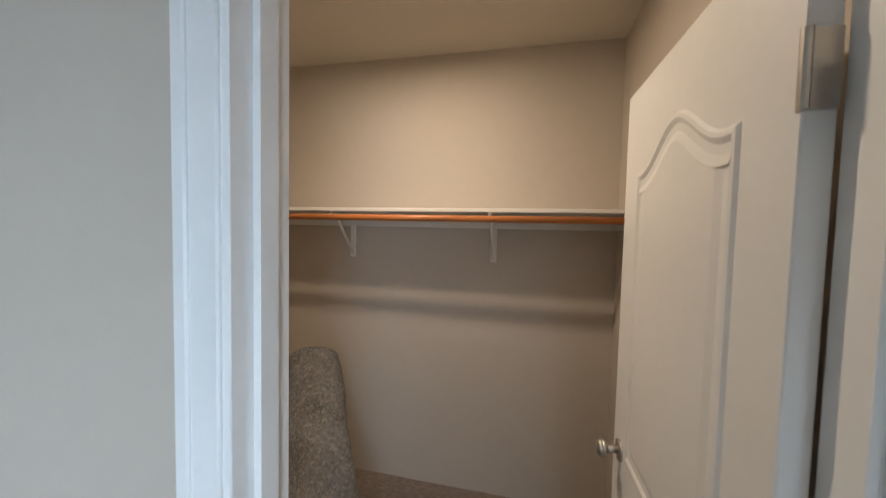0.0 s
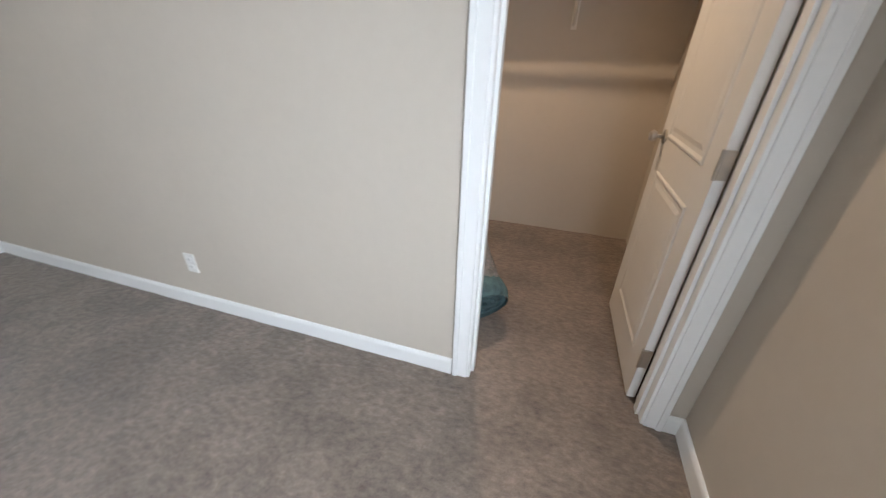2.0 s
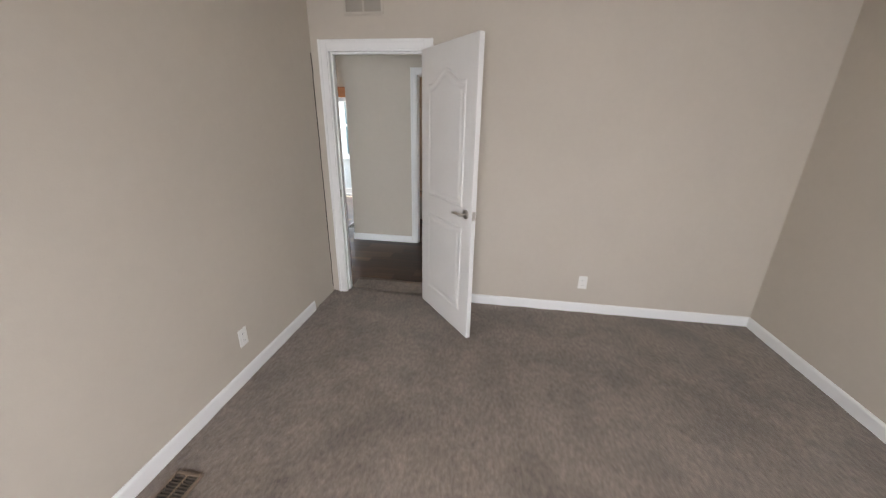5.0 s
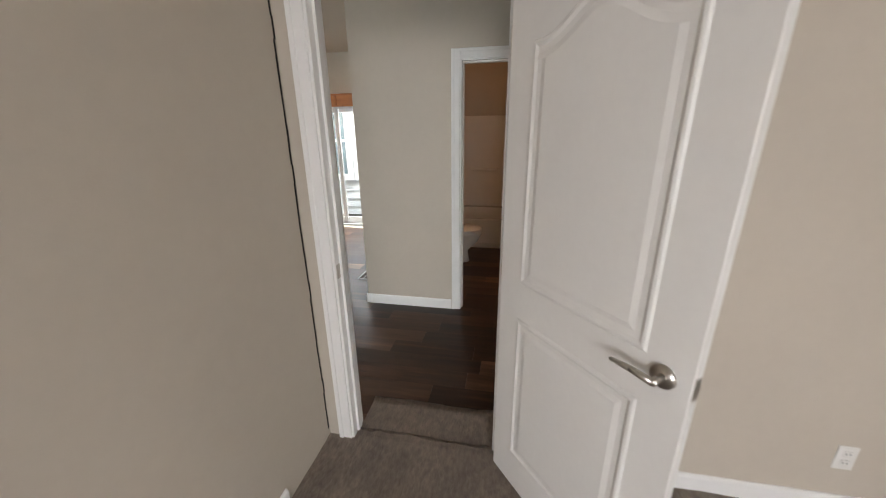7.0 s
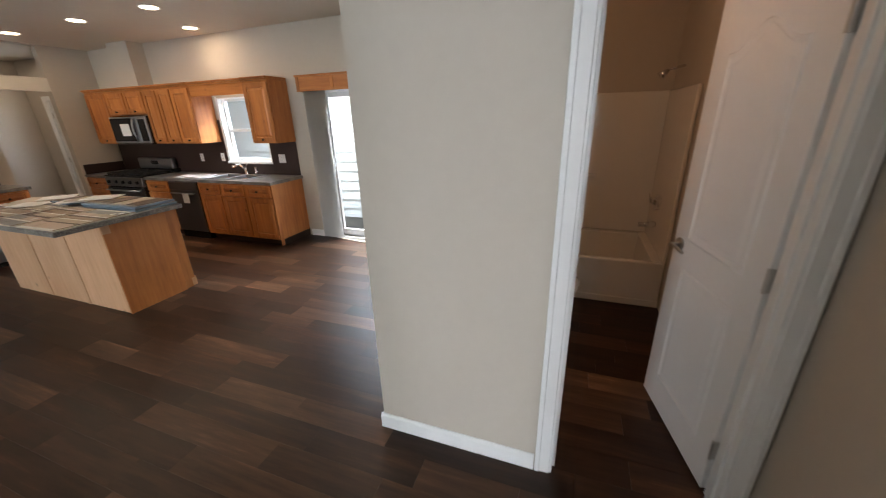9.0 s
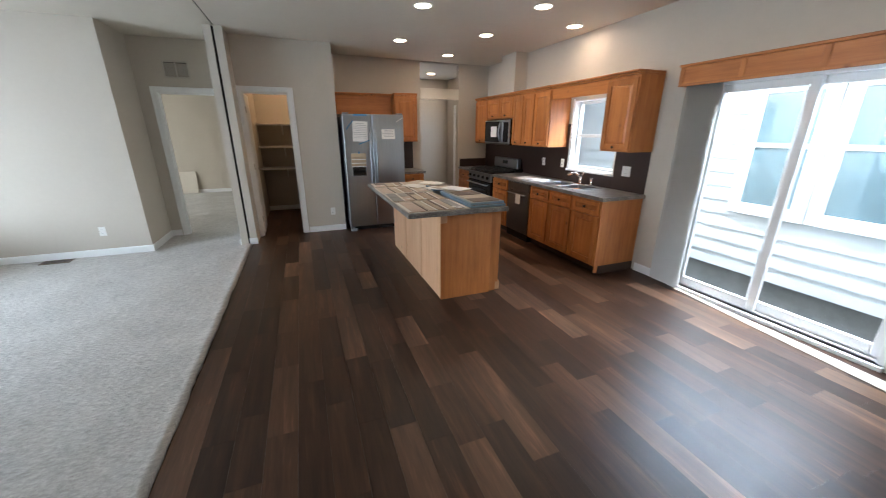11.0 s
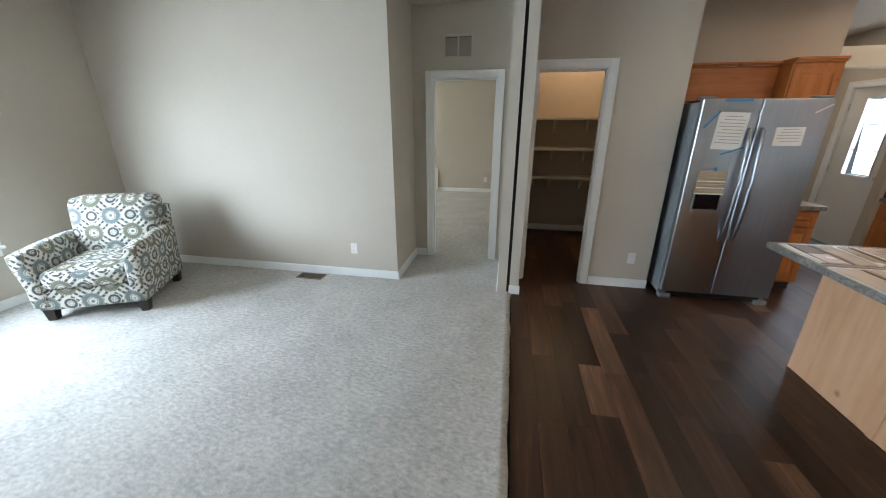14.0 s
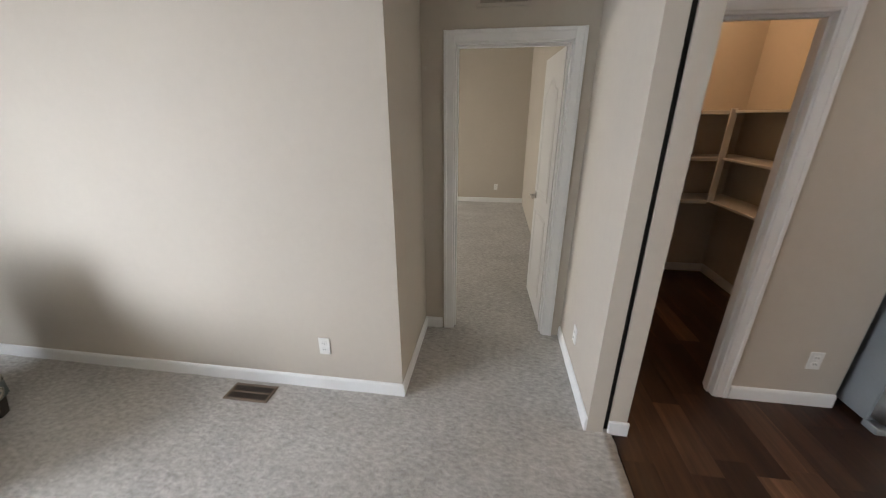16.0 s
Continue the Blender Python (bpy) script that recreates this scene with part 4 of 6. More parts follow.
# ---- island ----
IX0, IX1, IY0, IY1 = 1.873, 2.46, -2.70, -0.885
isl = thing("kitchen_island", "pale alder kitchen island with panelled back and overhanging worktop", "island")
part("carcass", block(IX0 + 0.02, IX1, IY0 + 0.02, IY1, 0.0, CT - 0.04), M_ALDER, isl)
third = (IY1 - IY0) / 3
for i in range(3):
    a = IY0 + i * third
    part("back_panel", block(IX0 + 0.004, IX0 + 0.018, a + 0.003, a + third - 0.003, 0.004, CT - 0.042, 0.0015), M_PALE, isl, "pale raw alder panel")
for i in (1, 2):
    part("batten", block(IX0 - 0.003, IX0 + 0.006, IY0 + i * third - 0.022, IY0 + i * third + 0.022, 0.004, CT - 0.042, 0.0015), M_PALE, isl)
part("end_panel", block(IX0 + 0.002, IX1 - 0.075, IY0, IY0 + 0.019, 0.0, CT - 0.042, 0.0015), M_ALDER, isl)
part("end_panel", block(IX1 - 0.075, IX1 + 0.02, IY0 + 0.001, IY0 + 0.0185, 0.095, CT - 0.042, 0.0015), M_ALDER, isl)
part("toe_return", block(IX1 - 0.075, IX1 + 0.055, IY0 + 0.03, IY0 + 0.05, 0.0, 0.09, 0.001), M_PALE, isl)
part("top_bracket", block(IX0 - 0.002, IX0 + 0.06, IY0 - 0.006, IY0 + 0.0, CT - 0.12, CT - 0.042, 0.002), M_PALE, isl)
wt = thing("island_worktop", "grey stone-look laminate island worktop with rounded edge", "worktop")
part("slab", block(1.562, 2.515, -2.772, -0.825, CT - 0.040, CT, 0.007, seg=3), M_LAM, wt)

# display boards and brochures on the island
M_BOARD = simple("display_board_cream", (0.66, 0.60, 0.52), 0.55, vary=0.05)
M_SW = [simple("swatch_tan", (0.36, 0.27, 0.19), 0.5, vary=0.15, scale=15), simple("swatch_brown", (0.13, 0.085, 0.06), 0.45, vary=0.25, scale=12), simple("swatch_grey", (0.30, 0.29, 0.28), 0.5, vary=0.15, scale=14), simple("swatch_sand", (0.52, 0.44, 0.34), 0.6, vary=0.1, scale=14), simple("swatch_pewter", (0.45, 0.46, 0.47), 0.25, vary=0.1), simple("swatch_white", (0.74, 0.71, 0.66), 0.35, vary=0.03), simple("swatch_blush", (0.58, 0.46, 0.38), 0.45, vary=0.08, scale=10)]
M_BLUE = simple("slate_blue_edge", (0.17, 0.24, 0.31), 0.5, vary=0.1)


def sample_board(cx, cy, w, l, turn, z, seed, label, base=None, thick=0.006):
    """A display board: long strips of flooring, laminate and trim samples beside one another, with round stickers."""
    rnd = random.Random(seed)
    ob = thing("sample_board", label, "sample board", "finish sample boards", at=(cx, cy, z), turn=turn)
    part("backing", block(-w / 2, w / 2, -l / 2, l / 2, 0, thick, 0.001), base or M_BOARD, ob, "cream board with pale edges")
    for y in (-l / 2, l / 2 - 0.009):
        part("edge_strip", block(-w / 2, w / 2, y, y + 0.009, thick, thick + 0.003, 0.0006), M_SW[rnd.choice((0, 5))], ob)
    x = -w / 2 + 0.010
    order = [2, 5, 6, 1, 3, 5, 0, 1, 5, 3, 2, 5, 6, 1]
    k = rnd.randrange(3)
    while x < w / 2 - 0.03:
        m = order[k % len(order)]
        sw = {5: 0.014, 1: 0.020, 4: 0.03}.get(m, rnd.uniform(0.045, 0.12))
        x1 = min(x + sw, w / 2 - 0.010)
        cut = rnd.uniform(0.45, 0.85) if rnd.random() < 0.6 and sw > 0.04 else 1.0
        y0, y1 = -l / 2 + 0.014, l / 2 - 0.014
        ym = y0 + (y1 - y0) * cut
        part("sample_strip", block(x, x1, y0, ym, thick, thick + rnd.choice((0.003, 0.005)), 0.0008), M_SW[m], ob)
        if cut < 1.0:
            part("sample_strip", block(x, x1, ym + 0.006, y1, thick, thick + 0.004, 0.0008), M_SW[rnd.choice((1, 2, 6))], ob)
        x = x1 + rnd.uniform(0.004, 0.012)
        k += 1
    for i in range(2):
        sx, sy = rnd.uniform(-w / 2 + 0.05, w / 2 - 0.05), -l / 2 + 0.045 + 0.05 * i
        part("sticker", rod((sx, sy, thick + 0.005), (sx, sy, thick + 0.0062), 0.022, 18), M_PAPER, ob, "round white glossy sticker")
    return ob


for i, (cx, cy, w, l, r, z) in enumerate(((1.86, -2.49, 0.56, 0.48, 1.0, 0), (1.85, -1.985, 0.55, 0.46, -1.5, 0), (1.84, -1.50, 0.54, 0.45, 1, 0), (1.86, -1.06, 0.55, 0.35, -2, 0), (2.325, -1.07, 0.28, 0.36, 3, 0), (2.305, -1.53, 0.32, 0.42, -2, 0))):
    sample_board(cx, cy, w, l, r, CT + z, i + 3, "cream display board with stuck-on finish swatches")
for i, (cx, cy, w, l, r, z) in enumerate(((2.335, -2.33, 0.36, 0.78, -1.0, 0.0), (2.33, -2.32, 0.35, 0.76, 0.5, 0.022), (2.30, -1.60, 0.30, 0.36, -4, 0.0125))):
    ob = thing("sample_case", "flat slate-blue edged sample case with brown samples", "sample case", "stacked sample cases", at=(cx, cy, CT + z), turn=r)
    part("case", block(-w / 2, w / 2, -l / 2, l / 2, 0, 0.020, 0.003), M_BLUE, ob)
    part("insert", block(-w / 2 + 0.025, w / 2 - 0.012, -l / 2 + 0.012, l / 2 - 0.012, 0.020, 0.0215), M_SW[2 if i == 1 else 1], ob)
    if i == 1:
        for k in range(4):
            part("swatch", block(-w / 2 + 0.05, w / 2 - 0.03, -l / 2 + 0.03 + k * 0.185, -l / 2 + 0.19 + k * 0.185, 0.0215, 0.026, 0.001), M_SW[(1, 3, 1, 0)[k]], ob)
rb = random.Random(5)
for i in range(7):
    bmx = block(-0.105, 0.105, -0.14, 0.14, 0, 0.004 + 0.003 * (i % 2), 0.0006)
    bro = solid("brochure", bmx, M_PAPER if i % 3 else M_SW[3], "loose printed brochure lying on the boards", "brochure", "brochures on the island")
    bro.matrix_world = pose((2.27, 2.33, 2.22, 2.12, 2.05, 2.3, 2.2)[i], (-1.83, -1.95, -1.72, -1.20, -1.35, -1.25, -0.98)[i], CT + (0.0495, 0.0575, 0.0345, 0.0132, 0.0205, 0.0285, 0.0132)[i], 0, 0, rb.uniform(-60, 60))
for i, (x, y) in enumerate(((4.0, -0.95), (3.92, -1.16), (3.84, -1.02), (3.88, -1.34))):
    p = solid("paper_sheet", block(-0.105, 0.105, -0.14, 0.14, 0, 0.0015), M_PAPER, "white manual sheet lying on the worktop", "paper", "papers on the worktop")
    p.matrix_world = pose(x, y, CT + 0.0005 + 0.0016 * i, 0, 0, 15 + 35 * i)


# ---- downlights ----
M_LAMP, _nt, _b = material("lamp_lens", 0.4)
_b.inputs["Emission Color"].default_value = (1.0, 0.77, 0.52, 1)
_b.inputs["Emission Strength"].default_value = 82.0
_b.inputs["Base Color"].default_value = (0.9, 0.9, 0.88, 1)
for x, y in ((2.07, -1.69), (3.176, -2.11), (3.92, -1.68), (2.21, -0.24), (3.16, -0.93), (3.165, 0.42), (3.54, 2.32), (3.04, -4.05)):
    ob = thing("ceiling_downlight", "round white recessed downlight, switched on", "downlight", "ceiling downlights", at=(x, y, zc(x)))
    bm = bmesh.new()
    rings = [[bm.verts.new((r * math.cos(a), r * math.sin(a), z)) for a in [i * math.tau / 32 for i in range(32)]] for r, z in ((0.098, 0.002), (0.095, -0.006), (0.078, -0.007), (0.072, 0.001))]
    for r0, r1 in zip(rings, rings[1:]):
        for i in range(32):
            bm.faces.new((r0[i], r1[i], r1[(i + 1) % 32], r0[(i + 1) % 32]))
    part("trim_ring", bm, M_TRIM, ob, "", True)
    part("lens", rod((0, 0, -0.003), (0, 0, 0.001), 0.073, 32), M_LAMP, ob, "glowing warm white lens")


# ---- added eaves (unseen) ----
M_SOFFIT = simple("white_soffit", (0.72, 0.72, 0.70), 0.7, vary=0.03)
# Unseen overhang added to trim the sun patch inside the sliding door.
solid("added_east_eave", block(EAST + 0.15, EAST + 0.42, -11.6, 5.9, 2.74, 2.90), M_SOFFIT, "white boxed eave, unseen, added along the outer wall", "eave", kind="structure")
# Unseen counterpart added along the west wall.
solid("added_west_eave", block(WEST - 0.42, WEST - 0.15, -11.6, 5.9, 2.74, 2.90), M_SOFFIT, "white boxed eave, unseen, added along the outer wall", "eave", kind="structure")

# ---- windows and sliding door ----
M_VINYLW = simple("white_vinyl_frame", (0.80, 0.81, 0.81), 0.35, vary=0.02)


def pane(b, parent, name="pane"):
    ob = part(name, block(*b), M_GLASS, parent)
    ob.visible_shadow = False
    return ob


def window(name, face, out, y0, y1, z0, z1, label, sill=True, split="h"):
    """A window in a long wall; out: +1 when outside lies towards +x."""
    ob = thing(name, label, "window", kind="structure")
    xa, xb = face + out * 0.07, face + out * 0.12
    f = 0.045
    part("window_frame", joined((xa, xb, y0, y0 + f, z0, z1), (xa, xb, y1 - f, y1, z0, z1), (xa, xb, y0 + f, y1 - f, z0, z0 + f), (xa, xb, y0 + f, y1 - f, z1 - f, z1), bev=0.003), M_VINYLW, ob)
    ym, zm = (y0 + y1) / 2, (z0 + z1) / 2
    if split == "h":
        part("meeting_rail", block(xa - out * 0.004, xb, y0 + f, y1 - f, zm - 0.02, zm + 0.02, 0.003), M_VINYLW, ob)
    else:
        part("meeting_rail", block(xa - out * 0.004, xb, ym - 0.022, ym + 0.022, z0 + f, z1 - f, 0.003), M_VINYLW, ob)
    xm = (xa + xb) / 2
    pane((xm - 0.003, xm + 0.003, y0 + f, y1 - f, z0 + f, z1 - f), ob)
    for u0, u1, v0, v1 in ((y0, y0 + 0.012, z0, z1), (y1 - 0.012, y1, z0, z1), (y0 + 0.012, y1 - 0.012, z1 - 0.012, z1), (y0 + 0.012, y1 - 0.012, z0, z0 + 0.012)):
        part("reveal", block(face - out * 0.001, xa, u0, u1, v0, v1), M_TRIM, ob)
    if sill:
        part("window_sill", block(face - out * 0.045, face + out * 0.07, y0 - 0.06, y1 + 0.06, z0 - 0.022, z0 + 0.004, 0.005), M_TRIM, ob)
        part("apron", block(face - out * 0.016, face - out * 0.0005, y0 - 0.04, y1 + 0.04, z0 - 0.085, z0 - 0.022, 0.003), M_TRIM, ob)
        for a, b in ((y0 - 0.055, y0), (y1, y1 + 0.055)):
            part("casing", block(face - out * 0.014, face - out * 0.0005, a, b, z0 + 0.004, z1 + 0.055, 0.003), M_TRIM, ob)
    return ob


window("window_1", WEST, -1, -3.30, -1.20, 0.55, 1.96, "large white-framed living room window", True, "v")
window("window_2", EAST, 1, -2.24, -1.46, 1.03, 1.90, "white vinyl kitchen window over the sink", False)
window("window_3", WEST_BED, -1, -8.2, -6.8, 0.75, 2.0, "white-framed bedroom window", True, "v")
window("window_4", WEST, -1, 2.4, 4.4, 0.75, 2.0, "white-framed far bedroom window", True, "v")
window("window_5", EAST, 1, -9.6, -8.4, 0.8, 2.0, "white-framed south bedroom window", True, "v")
part_sill = thing("kitchen_window_sill", "narrow white sill under the kitchen window", "sill", kind="structure")
part("sill", block(EAST - 0.03, EAST + 0.07, -2.27, -1.43, 1.006, 1.034, 0.004), M_TRIM, part_sill)
for a, b in ((-2.265, -2.24), (-1.46, -1.435)):
    part("casing", block(EAST - 0.012, EAST - 0.0005, a, b, 1.034, 1.92, 0.002), M_TRIM, part_sill)


def box_valance(name, x, out, y0, y1, z0, z1, panels, label):
    """A wooden box valance of flat panels behind stiles; out: towards the room."""
    ob = thing(name, label, "valance")
    d = 0.11
    part("board", block(x, x + out * 0.018, y0, y1, z0, z1, 0.002), M_ALDER_Y, ob)
    part("top", block(x + out * 0.0, x - out * d, y0, y1, z1 - 0.018, z1 - 0.001), M_ALDER_Y, ob)
    for y in (y0, y1 - 0.018):
        part("return", block(x, x - out * d, y, y + 0.018, z0, z1 - 0.018), M_ALDER, ob)
    part("top_moulding", block(x - out * 0.01, x + out * 0.034, y0 - 0.01, y1 + 0.01, z1, z1 + 0.022, 0.004), M_ALDER_Y, ob)
    part("bottom_rail", block(x + out * 0.018, x + out * 0.026, y0, y1, z0, z0 + 0.022, 0.002), M_ALDER_Y, ob)
    for i in range(panels + 1):
        y = y0 + (y1 - y0 - 0.04) * i / panels
        part("stile", block(x + out * 0.018, x + out * 0.027, y, y + 0.04, z0 + 0.022, z1, 0.002), M_ALDER, ob)
    return ob


box_valance("slider_valance", EAST - 0.115, -1, -5.02, -2.985, 1.905, 2.065, 4, "knotty alder box valance over the sliding door")
box_valance("living_valance", WEST + 0.115, 1, -3.45, -1.06, 1.84, 2.02, 4, "knotty alder box valance over the living room window")

SL0, SL1, SLT = -4.74, -3.20, 1.94
sd = thing("sliding_door", "white vinyl sliding glass patio door", "sliding door", kind="structure")
xa, xb = EAST + 0.01, EAST + 0.13
part("frame", joined((xa, xb, SL0, SL0 + 0.045, 0.03, SLT), (xa, xb, SL1 - 0.045, SL1, 0.03, SLT), (xa, xb, SL0 + 0.045, SL1 - 0.045, SLT - 0.045, SLT), bev=0.003), M_VINYLW, sd)
part("threshold", joined((EAST - 0.03, xb + 0.03, SL0, SL1, -0.005, 0.03), (EAST + 0.035, EAST + 0.045, SL0 + 0.045, SL1 - 0.045, 0.03, 0.048), (EAST + 0.085, EAST + 0.095, SL0 + 0.045, SL1 - 0.045, 0.03, 0.048), bev=0.002), M_VINYLW, sd)
mid = -3.90
for n, x, a, b in (("sliding_panel", EAST + 0.022, mid - 0.05, SL1 - 0.045), ("fixed_panel", EAST + 0.072, SL0 + 0.045, mid + 0.05)):
    s = 0.062
    p = part(n, joined((x, x + 0.04, a, a + s, 0.05, SLT - 0.045), (x, x + 0.04, b - s, b, 0.05, SLT - 0.045), (x, x + 0.04, a + s, b - s, 0.05, 0.13), (x, x + 0.04, a + s, b - s, SLT - 0.105, SLT - 0.045), bev=0.004), M_VINYLW, sd)
    pane((x + 0.017, x + 0.023, a + s, b - s, 0.13, SLT - 0.105), p)
part("pull_handle", block(EAST + 0.0, EAST + 0.022, SL1 - 0.095, SL1 - 0.07, 0.92, 1.12, 0.006), M_VINYLW, sd)
vb = thing("vertical_blind", "grey vertical blind vanes drawn aside", "blind")
part("head_rail", block(EAST - 0.075, EAST - 0.03, -4.85, -3.01, 1.93, 1.97, 0.003), M_VINYLW, vb)
M_VANE = simple("blind_vane_grey", (0.66, 0.65, 0.63), 0.6, vary=0.03, scale=10)
for i in range(15):
    bm = bmesh.new()
    n = 6
    top, bot = [], []
    for k in range(n + 1):
        u = -0.044 + 0.088 * k / n
        w = 0.006 * (1 - (2 * k / n - 1) ** 2)
        top.append(bm.verts.new((u, w, 1.93)))
        bot.append(bm.verts.new((u, w, 0.025)))
    for k in range(n):
        bm.faces.new((top[k], bot[k], bot[k + 1], top[k + 1]))
    bmesh.ops.solidify(bm, geom=bm.faces[:], thickness=0.001)
    bm.transform(pose(EAST - 0.062, -3.035 - i * 0.020, 0, 0, 0, 62 + 3 * noise.noise((i * 1.7, 0, 0))))
    part("vane", bm, M_VANE, vb, "", True)

# exterior door of the utility room, with a narrow light
ud = thing("exterior_door", "white exterior door with a tall glazed light", "door", kind="structure")
part("leaf", joined((EAST + 0.03, EAST + 0.075, 1.77, 1.99, 0.02, 2.01), (EAST + 0.03, EAST + 0.075, 2.38, 2.60, 0.02, 2.01), (EAST + 0.03, EAST + 0.075, 1.99, 2.38, 0.02, 0.95), (EAST + 0.03, EAST + 0.075, 1.99, 2.38, 1.88, 2.01)), M_DOOR, ud)
part("light_frame", joined((EAST + 0.022, EAST + 0.03, 1.97, 1.995, 0.93, 1.90), (EAST + 0.022, EAST + 0.03, 2.375, 2.40, 0.93, 1.90), (EAST + 0.022, EAST + 0.03, 1.995, 2.375, 0.93, 0.955), (EAST + 0.022, EAST + 0.03, 1.995, 2.375, 1.875, 1.90), bev=0.003), M_DOOR, ud)
pane((EAST + 0.05, EAST + 0.054, 1.99, 2.38, 0.95, 1.88), ud)
for z in (1.26, 1.57):
    part("glazing_bar", block(EAST + 0.045, EAST + 0.059, 1.99, 2.38, z - 0.008, z + 0.008), M_DOOR, ud)
round_knob_bm = rod((EAST + 0.03, 1.84, 0.95), (EAST - 0.03, 1.84, 0.95), 0.026, 16, 0.020)
part("door_knob", round_knob_bm, M_NICKEL, ud, "satin nickel knob", True)
for z in (0.25, 1.0, 1.78):
    part("hinge", rod((EAST + 0.024, 2.604, z - 0.045), (EAST + 0.024, 2.604, z + 0.045), 0.007, 10), M_NICKEL, ud)

# ---- neighbour's house ----
NX = 5.78
M_SIDING = simple("pale_grey_siding", (0.60, 0.645, 0.665), 0.6, vary=0.03, scale=4, bump_scale=90, bump_strength=0.15)
M_SKIRT = simple("concrete_skirt", (0.22, 0.23, 0.23), 0.9, vary=0.15, scale=6, bump_scale=40)
M_ROOF = simple("roof_shingle", (0.09, 0.085, 0.08), 0.9, vary=0.25, scale=14, bump_scale=60)
nh = thing("neighbour_house", "pale grey lap-sided house next door with white windows", "house")
part("wall", block(NX + 0.03, NX + 6.0, -14, 9, -0.16, 2.75), M_SIDING, nh)
for k in range(17):
    z = -0.17 + k * 0.172
    bm = bmesh.new()
    v = [bm.verts.new(p) for y in (-14, 9) for p in ((NX, y, z), (NX + 0.022, y, z + 0.175), (NX + 0.03, y, z + 0.175), (NX + 0.03, y, z))]
    for f in ((0, 1, 5, 4), (1, 2, 6, 5), (3, 0, 4, 7), (0, 3, 2, 1), (4, 5, 6, 7)):
        bm.faces.new([v[i] for i in f])
    bmesh.ops.recalc_face_normals(bm, faces=bm.faces)
    part("siding_board", bm, M_SIDING, nh)
part("skirt", block(NX + 0.06, NX + 5.9, -13.9, 8.9, -0.63, -0.17), M_SKIRT, nh)
part("roof", joined((NX - 0.45, NX + 6.5, -14.4, 9.4, 2.75, 2.95)), M_ROOF, nh)
part("fascia", block(NX - 0.47, NX - 0.45, -14.4, 9.4, 2.72, 2.96), M_VINYLW, nh)
M_NGLASS = simple("window_glass_dark", (0.13, 0.19, 0.21), 0.04, vary=0.1, spec=0.9)


def house_window(y0, y1, z0, z1):
    w = part("window", joined((NX - 0.05, NX + 0.02, y0, y0 + 0.13, z0, z1), (NX - 0.03, NX + 0.02, y1 - 0.13, y1, z0, z1), (NX - 0.05, NX + 0.02, y0 + 0.13, y1 - 0.13, z0, z0 + 0.13), (NX - 0.05, NX + 0.02, y0 + 0.13, y1 - 0.13, z1 - 0.13, z1), bev=0.004), M_VINYLW, nh, "white-trimmed double-hung window")
    zm = (z0 + z1) / 2 + 0.06
    part("meeting_rail", block(NX - 0.035, NX + 0.02, y0 + 0.13, y1 - 0.13, zm - 0.025, zm + 0.025, 0.003), M_VINYLW, w)
    for a, b in ((z0 + 0.13, zm - 0.025), (zm + 0.025, z1 - 0.13)):
        part("pane", block(NX - 0.020, NX - 0.012, y0 + 0.13, y1 - 0.13, a, b), M_NGLASS, w)


for a, b in ((-3.46, -2.69), (-4.24, -3.47), (2.2, 3.4), (-8.6, -7.4)):
    house_window(a, b, 0.57, 2.05)


